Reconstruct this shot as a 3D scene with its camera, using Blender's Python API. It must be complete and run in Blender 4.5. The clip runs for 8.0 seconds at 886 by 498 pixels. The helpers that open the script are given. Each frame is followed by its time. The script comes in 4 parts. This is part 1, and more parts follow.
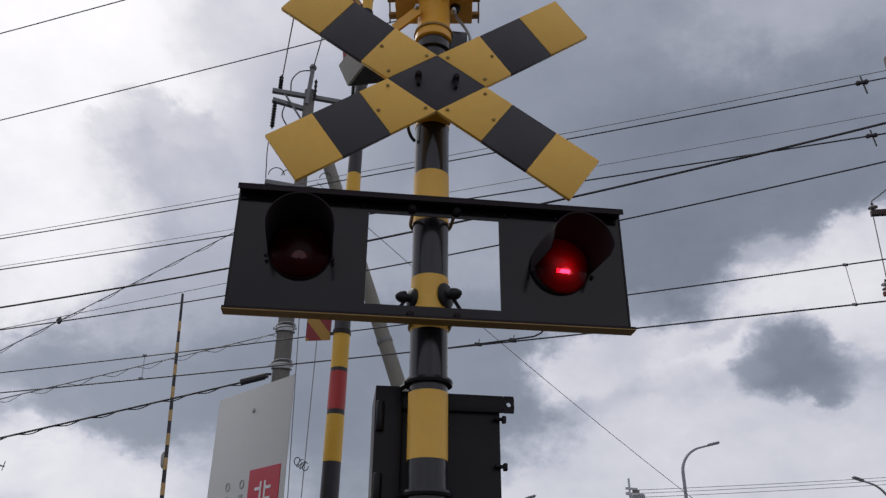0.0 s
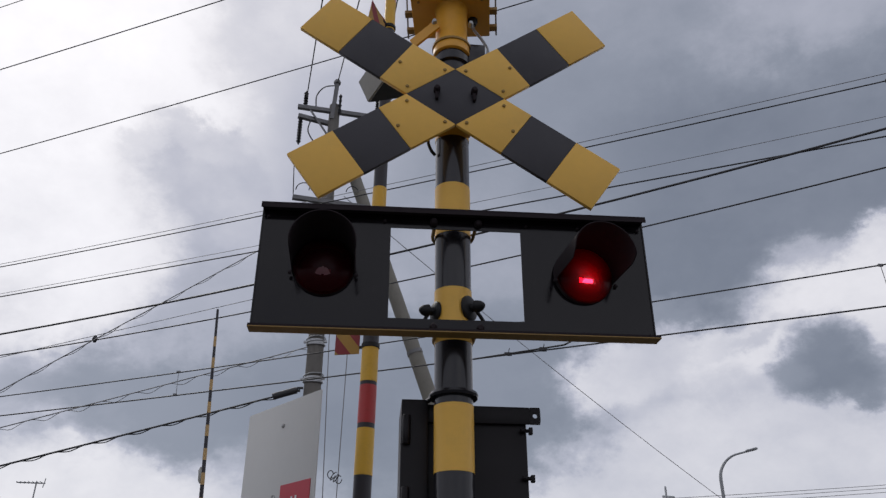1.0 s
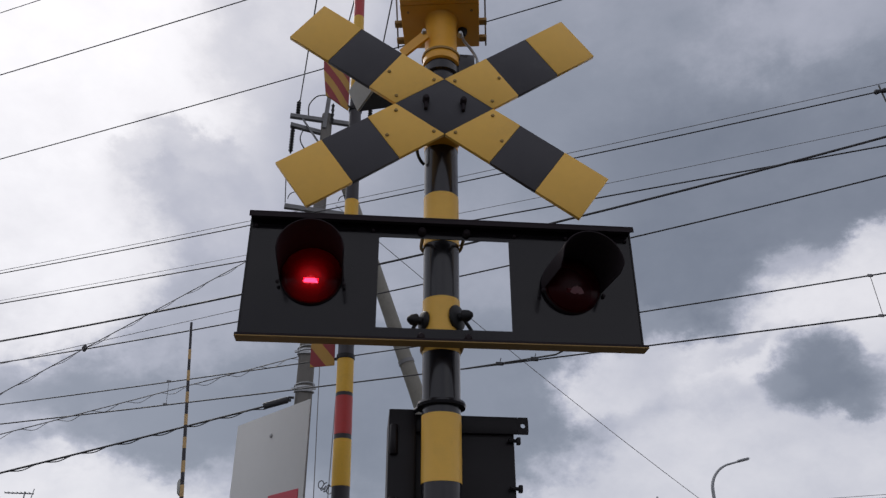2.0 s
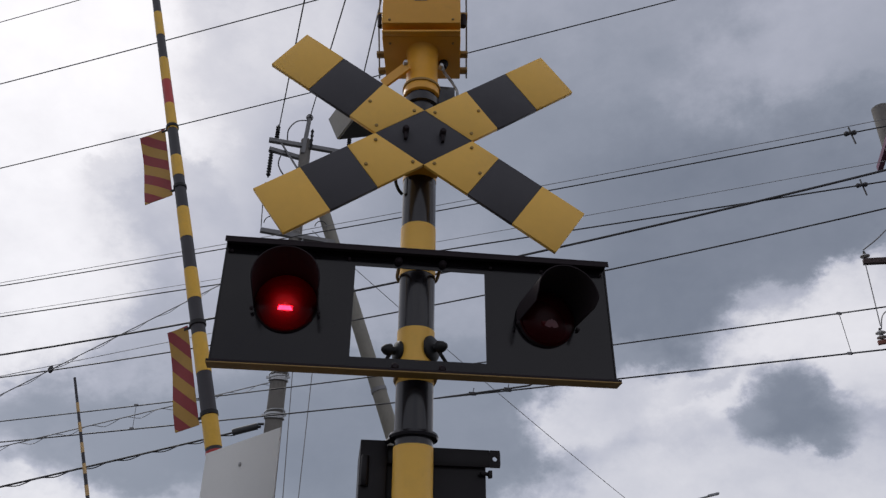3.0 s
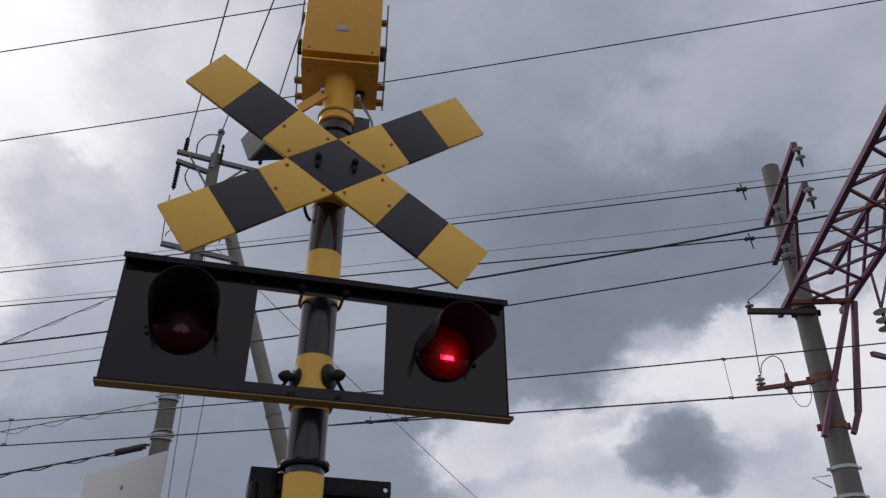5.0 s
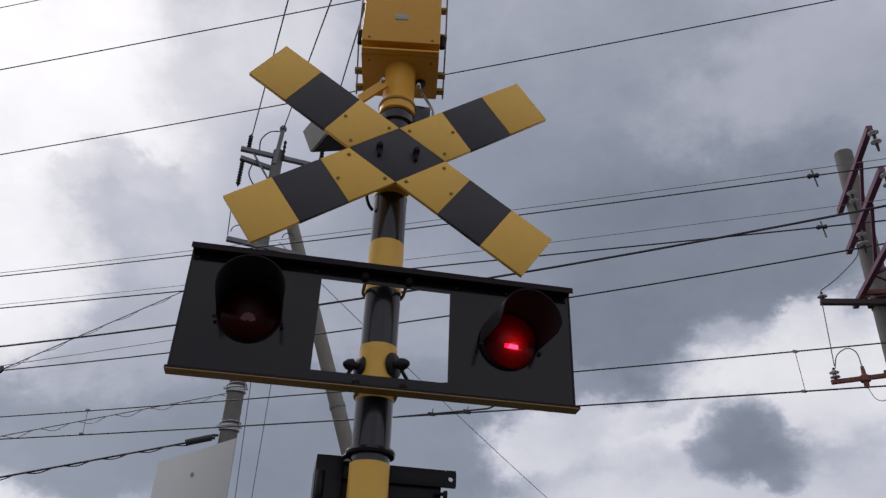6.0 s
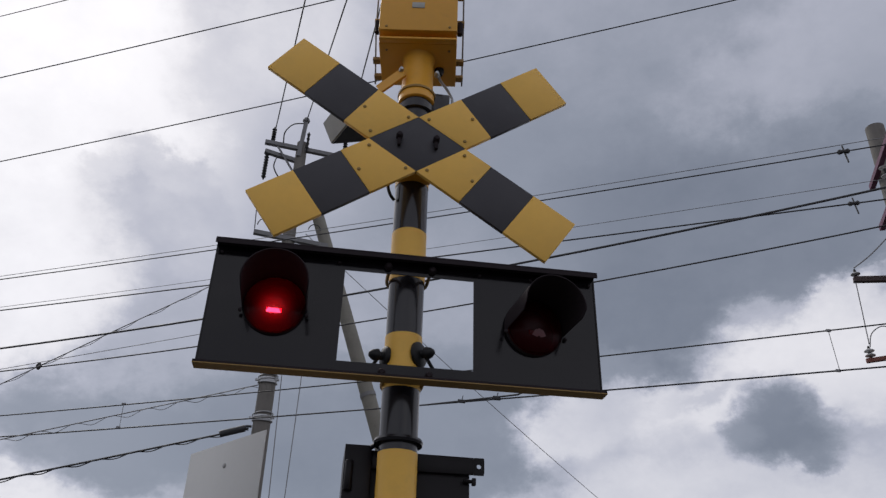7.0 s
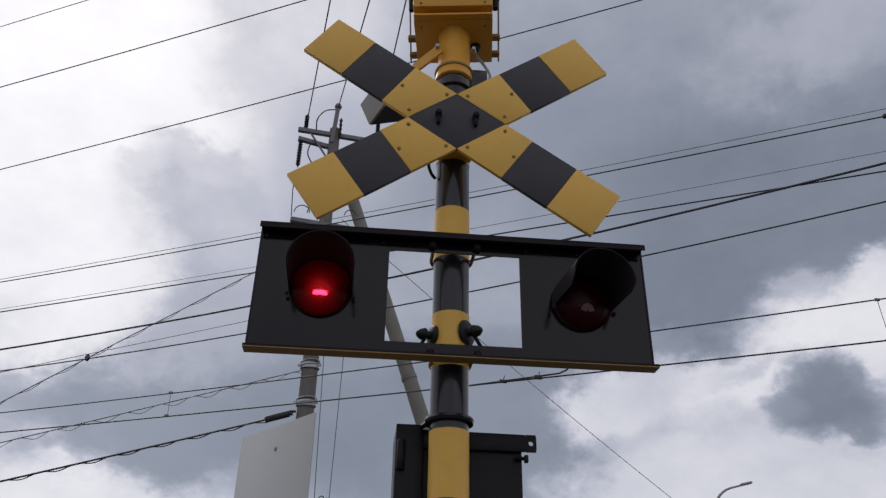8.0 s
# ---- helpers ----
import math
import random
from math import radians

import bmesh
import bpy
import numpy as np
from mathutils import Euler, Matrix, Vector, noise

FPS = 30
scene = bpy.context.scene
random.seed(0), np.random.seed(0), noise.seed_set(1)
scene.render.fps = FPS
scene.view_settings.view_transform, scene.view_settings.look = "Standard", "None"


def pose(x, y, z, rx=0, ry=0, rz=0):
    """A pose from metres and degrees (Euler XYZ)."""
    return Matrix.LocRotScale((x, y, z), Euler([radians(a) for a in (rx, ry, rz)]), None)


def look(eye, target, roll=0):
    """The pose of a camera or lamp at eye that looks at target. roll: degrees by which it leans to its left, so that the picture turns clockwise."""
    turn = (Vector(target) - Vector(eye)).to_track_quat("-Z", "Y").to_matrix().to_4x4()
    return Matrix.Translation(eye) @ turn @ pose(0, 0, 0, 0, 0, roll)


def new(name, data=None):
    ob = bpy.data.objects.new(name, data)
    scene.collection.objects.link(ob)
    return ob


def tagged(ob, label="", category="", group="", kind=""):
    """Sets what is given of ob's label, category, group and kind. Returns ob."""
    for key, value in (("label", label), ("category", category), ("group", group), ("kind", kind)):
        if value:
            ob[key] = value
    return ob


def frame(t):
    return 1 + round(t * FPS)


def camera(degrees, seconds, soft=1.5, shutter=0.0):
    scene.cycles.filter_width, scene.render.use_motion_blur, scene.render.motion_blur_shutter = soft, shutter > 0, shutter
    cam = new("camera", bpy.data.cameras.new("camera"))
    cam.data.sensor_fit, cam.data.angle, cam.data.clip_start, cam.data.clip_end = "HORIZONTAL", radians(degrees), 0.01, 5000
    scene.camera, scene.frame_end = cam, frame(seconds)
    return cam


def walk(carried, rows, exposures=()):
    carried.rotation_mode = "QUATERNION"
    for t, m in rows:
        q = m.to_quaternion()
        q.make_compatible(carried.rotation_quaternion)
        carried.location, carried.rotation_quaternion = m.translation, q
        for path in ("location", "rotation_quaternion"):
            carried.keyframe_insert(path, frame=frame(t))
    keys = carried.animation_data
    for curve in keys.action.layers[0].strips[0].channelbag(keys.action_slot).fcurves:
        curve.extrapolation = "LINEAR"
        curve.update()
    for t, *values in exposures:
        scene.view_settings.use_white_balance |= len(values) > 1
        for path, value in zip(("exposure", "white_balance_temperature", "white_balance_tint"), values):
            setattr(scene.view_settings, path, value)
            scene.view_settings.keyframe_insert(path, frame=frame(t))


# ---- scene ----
cam = camera(58.6, 8.0, soft=1.35)
PATH = [
    (0, (-0.251, -2.177, 1.624), (-0.027, -0.4, 2.515), 0.4),
    (0.5, (-0.249, -2.18, 1.625), (-0.098, -0.395, 2.514), 0.2),
    (1, (-0.231, -2.193, 1.628), (-0.081, -0.42, 2.541), 0.0),
    (1.5, (-0.222, -2.195, 1.629), (-0.063, -0.424, 2.543), -0.2),
    (2.8, (-0.211, -2.191, 1.626), (-0.014, -0.463, 2.612), 0.5),
    (3, (-0.219, -2.201, 1.634), (0.005, -0.481, 2.63), 0.3),
    (3.5, (-0.208, -2.216, 1.632), (0.084, -0.531, 2.669), -0.3),
    (4, (-0.208, -2.243, 1.629), (0.202, -0.591, 2.68), -1.2),
    (4.2, (-0.222, -2.261, 1.624), (0.218, -0.619, 2.679), -0.75),
    (5.3, (-0.219, -2.234, 1.629), (0.217, -0.593, 2.686), 0.3),
    (5.5, (-0.219, -2.229, 1.626), (0.177, -0.577, 2.681), 0.9),
    (6, (-0.222, -2.209, 1.625), (0.079, -0.528, 2.665), 2.0),
    (6.5, (-0.213, -2.212, 1.626), (0.049, -0.515, 2.652), 1.9),
    (7, (-0.208, -2.21, 1.63), (0.03, -0.501, 2.641), 1.6),
    (7.5, (-0.227, -2.194, 1.629), (-0.019, -0.473, 2.626), 1.2),
    (8, (-0.236, -2.179, 1.627), (-0.081, -0.437, 2.598), 1.1),
]
walk(cam, [(t, look(eye, target, roll)) for t, eye, target, roll in PATH])


# ---- world, sun ----
def ramp_node(nt, stops):
    n = nt.nodes.new("ShaderNodeValToRGB")
    el = n.color_ramp.elements
    el[0].position, el[0].color = stops[0][0], (*stops[0][1], 1)
    el[1].position, el[1].color = stops[-1][0], (*stops[-1][1], 1)
    for p, c in stops[1:-1]:
        el.new(p).color = (*c, 1)
    return n


def math_node(nt, op, a, b=None, c=None, clamp=False):
    n = nt.nodes.new("ShaderNodeMath")
    n.operation, n.use_clamp = op, clamp
    for i, v in enumerate((a, b, c)):
        if v is None:
            continue
        if isinstance(v, (int, float)):
            n.inputs[i].default_value = v
        else:
            nt.links.new(v, n.inputs[i])
    return n.outputs[0]


def heading(az, el):
    """The unit vector at that many degrees right of +y and above the horizon."""
    a, e = radians(az), radians(el)
    return (math.sin(a) * math.cos(e), math.cos(a) * math.cos(e), math.sin(e))


SUN_AZ, SUN_EL = -32, 48


def build_world():
    world = bpy.data.worlds.new("overcast_sky")
    scene.world = world
    world.use_nodes = True
    nt = world.node_tree
    nt.nodes.clear()
    tc = nt.nodes.new("ShaderNodeTexCoord")
    sky = nt.nodes.new("ShaderNodeTexSky")
    sky.sky_type, sky.sun_disc = "NISHITA", False
    sky.sun_elevation, sky.sun_rotation = radians(SUN_EL), radians(SUN_AZ)
    way = tc.outputs["Generated"]

    def fbm(scale, detail, rough, seed, warp=0.0):
        n = nt.nodes.new("ShaderNodeTexNoise")
        m = nt.nodes.new("ShaderNodeMapping")
        m.inputs["Location"].default_value = (seed, seed * 0.7, -seed * 0.4)
        m.inputs["Scale"].default_value = (1.0, 1.0, 1.35)
        nt.links.new(way, m.inputs["Vector"])
        nt.links.new(m.outputs[0], n.inputs["Vector"])
        n.inputs["Scale"].default_value, n.inputs["Detail"].default_value = scale, detail
        n.inputs["Roughness"].default_value, n.inputs["Distortion"].default_value = rough, warp
        return n

    # the way, shaken by noise, so that every cloud has a ragged rim
    coarse, fine = fbm(5.5, 5, 0.6, 3.1), fbm(16, 6, 0.65, 9.3)
    def shaken(a, b):
        out = way
        for n, k in ((coarse, a), (fine, b)):
            sub = nt.nodes.new("ShaderNodeVectorMath")
            sub.operation = "SUBTRACT"
            nt.links.new(n.outputs["Color"], sub.inputs[0])
            sub.inputs[1].default_value = (0.5, 0.5, 0.5)
            mad = nt.nodes.new("ShaderNodeVectorMath")
            mad.operation = "MULTIPLY_ADD"
            nt.links.new(sub.outputs[0], mad.inputs[0])
            mad.inputs[1].default_value = (k, k, k)
            nt.links.new(out, mad.inputs[2])
            out = mad.outputs[0]
        return out
    rims = (shaken(0.14, 0.03), shaken(0.14, 0.10), shaken(0.04, 0.085), shaken(0.02, 0.06))

    def cloud(az, el, wide, high, soft, vec, lean=0.0):
        """1 inside a cloud of that half width and height in degrees, 0 outside."""
        f = Vector(heading(az, el))
        r = Vector((math.cos(radians(az)), -math.sin(radians(az)), 0))
        u = r.cross(f)
        c, s = math.cos(radians(lean)), math.sin(radians(lean))
        r, u = r * c + u * s, u * c - r * s
        total = None
        for axis, half in ((r, wide), (u, high)):
            d = nt.nodes.new("ShaderNodeVectorMath")
            d.operation = "DOT_PRODUCT"
            nt.links.new(vec, d.inputs[0])
            d.inputs[1].default_value = axis / math.sin(radians(half))
            q = math_node(nt, "POWER", math_node(nt, "ABSOLUTE", d.outputs["Value"]), 2.0)
            total = q if total is None else math_node(nt, "ADD", total, q)
        d = nt.nodes.new("ShaderNodeVectorMath")
        d.operation = "DOT_PRODUCT"
        nt.links.new(vec, d.inputs[0])
        d.inputs[1].default_value = f
        front = math_node(nt, "GREATER_THAN", d.outputs["Value"], 0.0)
        m = nt.nodes.new("ShaderNodeMapRange")
        m.interpolation_type = "SMOOTHSTEP"
        nt.links.new(math_node(nt, "SQRT", total), m.inputs[0])
        m.inputs[1].default_value, m.inputs[2].default_value = 1 + soft, 1 - soft
        return math_node(nt, "MULTIPLY", m.outputs[0], front)

    value = math_node(nt, "MULTIPLY_ADD", fbm(2.6, 8, 0.55, 1.7, 0.3).outputs["Fac"], 0.44, 0.42)

    def bank(az, el, wide, high, soft, rag, lean, tone, cover):
        """Lay a cloud bank of that brightness over what lies behind it."""
        nonlocal value
        mix = nt.nodes.new("ShaderNodeMix")
        nt.links.new(math_node(nt, "MULTIPLY", cloud(az, el, wide, high, soft, rims[rag], lean), cover), mix.inputs["Factor"])
        nt.links.new(value, mix.inputs["A"])
        mix.inputs["B"].default_value = tone
        value = mix.outputs["Result"]

    # far banks first: azimuth, elevation, half width and height, softness, raggedness, lean, brightness, cover
    bank(9.8, 31.2, 42.9, 29.8, 0.3, 0, 0, 0.42, 1)
    bank(22.9, 10.3, 24.6, 6.7, 0.5, 1, 0, 0.68, 1)
    bank(-17.9, 9.3, 10.7, 3.4, 0.6, 1, 0, 0.82, 0.9)
    bank(-25.6, 36.0, 12.6, 11.5, 0.3, 1, -20, 0.97, 1)
    bank(-25.8, 25.4, 8.3, 8.0, 0.5, 1, 0, 0.9, 0.95)
    bank(-11.0, 40.9, 4.3, 5.8, 0.6, 1, 0, 0.66, 0.85)
    bank(-17.3, 32.2, 6.9, 5.8, 0.5, 1, 0, 0.95, 0.95)
    bank(-14.0, 29.5, 5.9, 5.1, 0.3, 2, -15, 0.56, 0.9)
    bank(-16.1, 26.0, 4.7, 3.9, 0.35, 2, 0, 0.57, 0.85)
    bank(-15.8, 33.6, 3.5, 1.3, 0.4, 2, -10, 0.66, 0.7)
    bank(-19.9, 31.9, 1.2, 0.8, 0.5, 2, 0, 0.74, 0.7)
    bank(-11.7, 21.5, 8.2, 3.9, 0.5, 1, 0, 0.48, 0.8)
    bank(-22.1, 24.8, 4.7, 5.0, 0.5, 1, 0, 0.92, 0.95)
    bank(-13.6, 15.7, 11.0, 2.8, 0.5, 1, -4, 0.27, 0.95)
    bank(-0.7, 15.0, 10.3, 6.8, 0.5, 1, 0, 0.17, 0.95)
    bank(-0.3, 17.0, 7.4, 4.7, 0.6, 1, 0, 0.13, 0.9)
    bank(22.0, 44.4, 13.7, 9.9, 0.6, 0, 0, 0.34, 0.9)
    bank(16.6, 47.8, 7.8, 3.5, 0.7, 0, 0, 0.43, 0.6)
    bank(-6.4, 43.5, 6.5, 7.3, 0.6, 1, 0, 0.71, 0.95)
    bank(-5.1, 35.1, 5.1, 4.3, 0.5, 2, 0, 0.6, 0.8)
    bank(36.9, 40.0, 7.3, 3.1, 0.6, 1, 25, 0.49, 0.9)
    bank(50.3, 38.6, 7.8, 2.9, 0.8, 0, 20, 0.42, 0.8)
    bank(13.4, 35.6, 12.1, 8.1, 0.8, 0, 0, 0.28, 0.6)
    bank(30.8, 30.9, 12.6, 6.0, 0.5, 1, -5, 0.07, 0.95)
    bank(23.8, 24.9, 5.6, 4.2, 0.4, 1, 0, 0.06, 0.95)
    bank(37.7, 28.1, 5.4, 2.7, 0.4, 2, 10, 0.12, 0.8)
    bank(10.3, 17.9, 5.1, 5.1, 0.6, 1, 0, 0.18, 0.85)
    bank(8.4, 16.0, 5.0, 6.0, 0.4, 2, -15, 0.18, 0.95)
    bank(45.8, 20.7, 7.4, 6.4, 0.5, 1, 0, 0.84, 0.95)
    bank(35.9, 21.2, 8.3, 3.2, 0.5, 2, 5, 0.8, 0.95)
    bank(29.0, 18.7, 11.2, 1.9, 0.6, 2, 0, 0.78, 0.9)
    bank(38.0, 24.6, 3.4, 1.5, 0.5, 2, 15, 0.78, 0.8)
    bank(32.2, 24.5, 1.9, 1.2, 0.6, 2, 0, 0.55, 0.75)
    bank(17.2, 17.7, 3.2, 2.3, 0.45, 2, 10, 0.76, 0.9)
    bank(21.0, 21.5, 2.8, 1.4, 0.4, 2, 0, 0.3, 0.7)
    bank(27.5, 19.4, 2.4, 0.6, 0.7, 2, 15, 0.55, 0.6)
    bank(21.2, 18.7, 2.8, 1.6, 0.6, 2, 10, 0.62, 0.7)
    bank(31.9, 16.4, 3.2, 1.7, 0.5, 3, -8, 0.1, 1)
    bank(32.0, 18.2, 1.9, 1.5, 0.6, 3, 0, 0.11, 0.95)
    bank(29.3, 16.9, 1.3, 0.9, 0.5, 3, 0, 0.28, 0.8)
    bank(33.4, 15.0, 1.5, 0.7, 0.6, 3, -10, 0.15, 0.8)

    # billows and wisps all over
    value = math_node(nt, "MULTIPLY_ADD", math_node(nt, "SUBTRACT", coarse.outputs["Fac"], 0.5), 0.27, value)
    value = math_node(nt, "MULTIPLY_ADD", math_node(nt, "SUBTRACT", fine.outputs["Fac"], 0.5), 0.13, value)
    tone = ramp_node(nt, [(0.0, (0.174, 0.196, 0.248)), (0.3, (0.274, 0.298, 0.362)), (0.55, (0.467, 0.480, 0.564)), (0.8, (0.80, 0.79, 0.835)), (1.0, (1.03, 1.015, 1.05))])
    nt.links.new(value, tone.inputs[0])
    scaled = nt.nodes.new("ShaderNodeVectorMath")
    scaled.operation = "SCALE"
    nt.links.new(sky.outputs[0], scaled.inputs[0])
    scaled.inputs["Scale"].default_value = 0.1
    mix = nt.nodes.new("ShaderNodeMix")
    mix.data_type = "RGBA"
    mix.inputs["Factor"].default_value = 0.93
    nt.links.new(scaled.outputs[0], mix.inputs["A"])
    nt.links.new(tone.outputs[0], mix.inputs["B"])
    bg = nt.nodes.new("ShaderNodeBackground")
    nt.links.new(mix.outputs["Result"], bg.inputs[0])
    bg.inputs[1].default_value = 1.0
    out = nt.nodes.new("ShaderNodeOutputWorld")
    nt.links.new(bg.outputs[0], out.inputs[0])


build_world()
sun = new("sun", bpy.data.lights.new("sun", "SUN"))
sun.data.energy, sun.data.angle, sun.data.color = 1.0, radians(18), (1, 0.96, 0.9)
sun.matrix_world = look(Vector(heading(SUN_AZ, SUN_EL)) * 50, (0, 0, 0))


# ---- materials ----
def material(name, colour, rough=0.5, metal=0.0, vary=0.12, scale=30, bump=0.0, spot=None, spots=0.0, coat=0.0, emit=0.0, fine=0.06, gloss=0.5):
    """A procedural surface: two scales of colour change, stains of colour spot, relief."""
    m = bpy.data.materials.new(name)
    m.use_nodes = True
    nt = m.node_tree
    b = nt.nodes["Principled BSDF"]
    tc = nt.nodes.new("ShaderNodeTexCoord")
    info = nt.nodes.new("ShaderNodeObjectInfo")

    def noise_at(s, detail=4, rough_=0.6):
        n = nt.nodes.new("ShaderNodeTexNoise")
        n.inputs["Scale"].default_value, n.inputs["Detail"].default_value, n.inputs["Roughness"].default_value = s, detail, rough_
        nt.links.new(tc.outputs["Object"], n.inputs["Vector"])
        return n.outputs["Fac"]
    big, small = noise_at(scale * 0.2), noise_at(scale * 4, 3)
    k = math_node(nt, "MULTIPLY_ADD", math_node(nt, "SUBTRACT", big, 0.5), vary * 3, 1.0)
    k = math_node(nt, "MULTIPLY_ADD", math_node(nt, "SUBTRACT", small, 0.5), fine * 3, k)
    k = math_node(nt, "MULTIPLY_ADD", math_node(nt, "SUBTRACT", info.outputs["Random"], 0.5), vary * 0.4, k)
    sc = nt.nodes.new("ShaderNodeVectorMath")
    sc.operation = "SCALE"
    sc.inputs[0].default_value = colour
    nt.links.new(k, sc.inputs["Scale"])
    col = sc.outputs[0]
    if spot:
        mx = nt.nodes.new("ShaderNodeMix")
        mx.data_type = "RGBA"
        st = nt.nodes.new("ShaderNodeMapRange")
        nt.links.new(noise_at(scale * 0.7, 6, 0.7), st.inputs[0])
        st.inputs[1].default_value, st.inputs[2].default_value, st.inputs[4].default_value = 0.55, 0.75, spots
        nt.links.new(st.outputs[0], mx.inputs["Factor"])
        nt.links.new(col, mx.inputs["A"])
        mx.inputs["B"].default_value = (*spot, 1)
        col = mx.outputs["Result"]
    nt.links.new(col, b.inputs["Base Color"])
    rr = math_node(nt, "MULTIPLY_ADD", math_node(nt, "SUBTRACT", noise_at(scale), 0.5), 0.25, rough, clamp=True)
    nt.links.new(rr, b.inputs["Roughness"])
    b.inputs["Metallic"].default_value = metal
    b.inputs["Specular IOR Level"].default_value = gloss
    b.inputs["Coat Weight"].default_value = coat
    b.inputs["Coat Roughness"].default_value = 0.12
    if bump:
        bp = nt.nodes.new("ShaderNodeBump")
        bp.inputs["Strength"].default_value, bp.inputs["Distance"].default_value = bump, 0.004
        nt.links.new(small, bp.inputs["Height"])
        nt.links.new(bp.outputs[0], b.inputs["Normal"])
    if emit:
        b.inputs["Emission Color"].default_value = (*colour, 1)
        b.inputs["Emission Strength"].default_value = emit
    return m


def lens_material(name, through_colour, skin, share):
    """Moulded cover: lets tinted light through, with a glossy skin."""
    m = bpy.data.materials.new(name)
    m.use_nodes = True
    nt = m.node_tree
    nt.nodes.clear()
    out = nt.nodes.new("ShaderNodeOutputMaterial")
    tr = nt.nodes.new("ShaderNodeBsdfTransparent")
    tr.inputs[0].default_value = (*through_colour, 1)
    glow = nt.nodes.new("ShaderNodeBsdfTranslucent")
    glow.inputs[0].default_value = (0.5, 0.008, 0.03, 1)
    body = nt.nodes.new("ShaderNodeBsdfPrincipled")
    body.inputs["Base Color"].default_value = (*skin, 1)
    body.inputs["Roughness"].default_value = 0.3
    body.inputs["Specular IOR Level"].default_value = 0.2
    both = nt.nodes.new("ShaderNodeMixShader")
    both.inputs[0].default_value = 0.24
    nt.links.new(tr.outputs[0], both.inputs[1])
    nt.links.new(glow.outputs[0], both.inputs[2])
    mx = nt.nodes.new("ShaderNodeMixShader")
    mx.inputs[0].default_value = share
    nt.links.new(both.outputs[0], mx.inputs[1])
    nt.links.new(body.outputs[0], mx.inputs[2])
    nt.links.new(mx.outputs[0], out.inputs[0])
    return m


YELLOW = material("yellow_sheeting", (0.80, 0.462, 0.07), 0.45, vary=0.05, scale=8, spot=(0.45, 0.29, 0.07), spots=0.25, bump=0.03, fine=0.03)
YELLOW_BOX = material("yellow_paint", (0.71, 0.345, 0.028), 0.42, vary=0.06, scale=10, spot=(0.38, 0.2, 0.03), spots=0.35, fine=0.03)
YELLOW_ARM = material("yellow_tape", (0.72, 0.42, 0.04), 0.5, vary=0.12, scale=25, spot=(0.4, 0.27, 0.08), spots=0.4)
FADED_ARM = material("faded_yellow_tape", (0.50, 0.33, 0.14), 0.6, vary=0.15, scale=25, spot=(0.3, 0.2, 0.1), spots=0.4)
# flag cloth darker than the tapes: backlit shade put into the colour
FLAG_YELLOW = material("backlit_yellow_cloth", (0.42, 0.24, 0.05), 0.7, vary=0.15, scale=25, spot=(0.25, 0.15, 0.05), spots=0.5)
FLAG_RED = material("backlit_red_cloth", (0.26, 0.035, 0.04), 0.7, vary=0.15, scale=25, spot=(0.15, 0.03, 0.03), spots=0.5)
RED_ARM = material("red_tape", (0.42, 0.03, 0.03), 0.45, vary=0.12, scale=25, spot=(0.25, 0.03, 0.03), spots=0.4)
BLACK_SHEET = material("black_sheeting", (0.024, 0.022, 0.028), 0.5, vary=0.1, scale=12, spot=(0.055, 0.055, 0.06), spots=0.3)
BLACK_PAINT = material("black_gloss_paint", (0.012, 0.011, 0.014), 0.22, vary=0.1, scale=14, coat=0.2, spot=(0.03, 0.03, 0.033), spots=0.2, gloss=0.4)
PANEL_BLACK = material("satin_black_panel", (0.009, 0.0075, 0.0095), 0.14, vary=0.12, scale=14, spot=(0.014, 0.012, 0.014), spots=0.3, bump=0.015, gloss=0.33)
CABINET_BLACK = material("black_cabinet_paint", (0.009, 0.0075, 0.009), 0.4, vary=0.15, scale=14, spot=(0.014, 0.012, 0.012), spots=0.4, bump=0.05, gloss=0.2)
HOOD_BLACK = material("hood_black", (0.030, 0.024, 0.027), 0.75, vary=0.1, scale=30, gloss=0.08)
RUBBER = material("black_rubber", (0.010, 0.010, 0.011), 0.5, vary=0.1, scale=40, gloss=0.3)
WHITE_SIGN = material("white_enamel", (0.55, 0.55, 0.53), 0.45, vary=0.03, scale=8, spot=(0.5, 0.49, 0.46), spots=0.3, fine=0.02)
RED_SIGN = material("red_sign_print", (0.52, 0.025, 0.05), 0.45, vary=0.05, scale=12)
WHITE_PRINT = material("white_print", (0.8, 0.8, 0.8), 0.5, vary=0.02)
GREY_PRINT = material("grey_print", (0.36, 0.36, 0.36), 0.5, vary=0.02)
STEEL = material("galvanised_steel", (0.42, 0.43, 0.44), 0.45, 0.7, vary=0.12, scale=40, spot=(0.25, 0.25, 0.25), spots=0.5)
ARM_GREY = material("dull_zinc", (0.19, 0.19, 0.195), 0.6, 0.2, vary=0.12, scale=40, spot=(0.07, 0.07, 0.07), spots=0.5)
# dirty yellow paint, its base colour also darkened for shade under the lips
OCHRE = material("dirty_shaded_ochre", (0.30, 0.18, 0.045), 0.6, vary=0.2, scale=12, spot=(0.12, 0.08, 0.035), spots=0.7)
BOLT = material("dull_bolt", (0.30, 0.19, 0.05), 0.6, 0.1, vary=0.1, scale=60)
GREY_PLASTIC = material("grey_speaker_paint", (0.36, 0.36, 0.33), 0.5, vary=0.1, scale=20, spot=(0.2, 0.2, 0.18), spots=0.4)
CONCRETE = material("weathered_concrete", (0.17, 0.16, 0.145), 0.85, vary=0.12, scale=9, bump=0.3, spot=(0.095, 0.09, 0.083), spots=0.5)
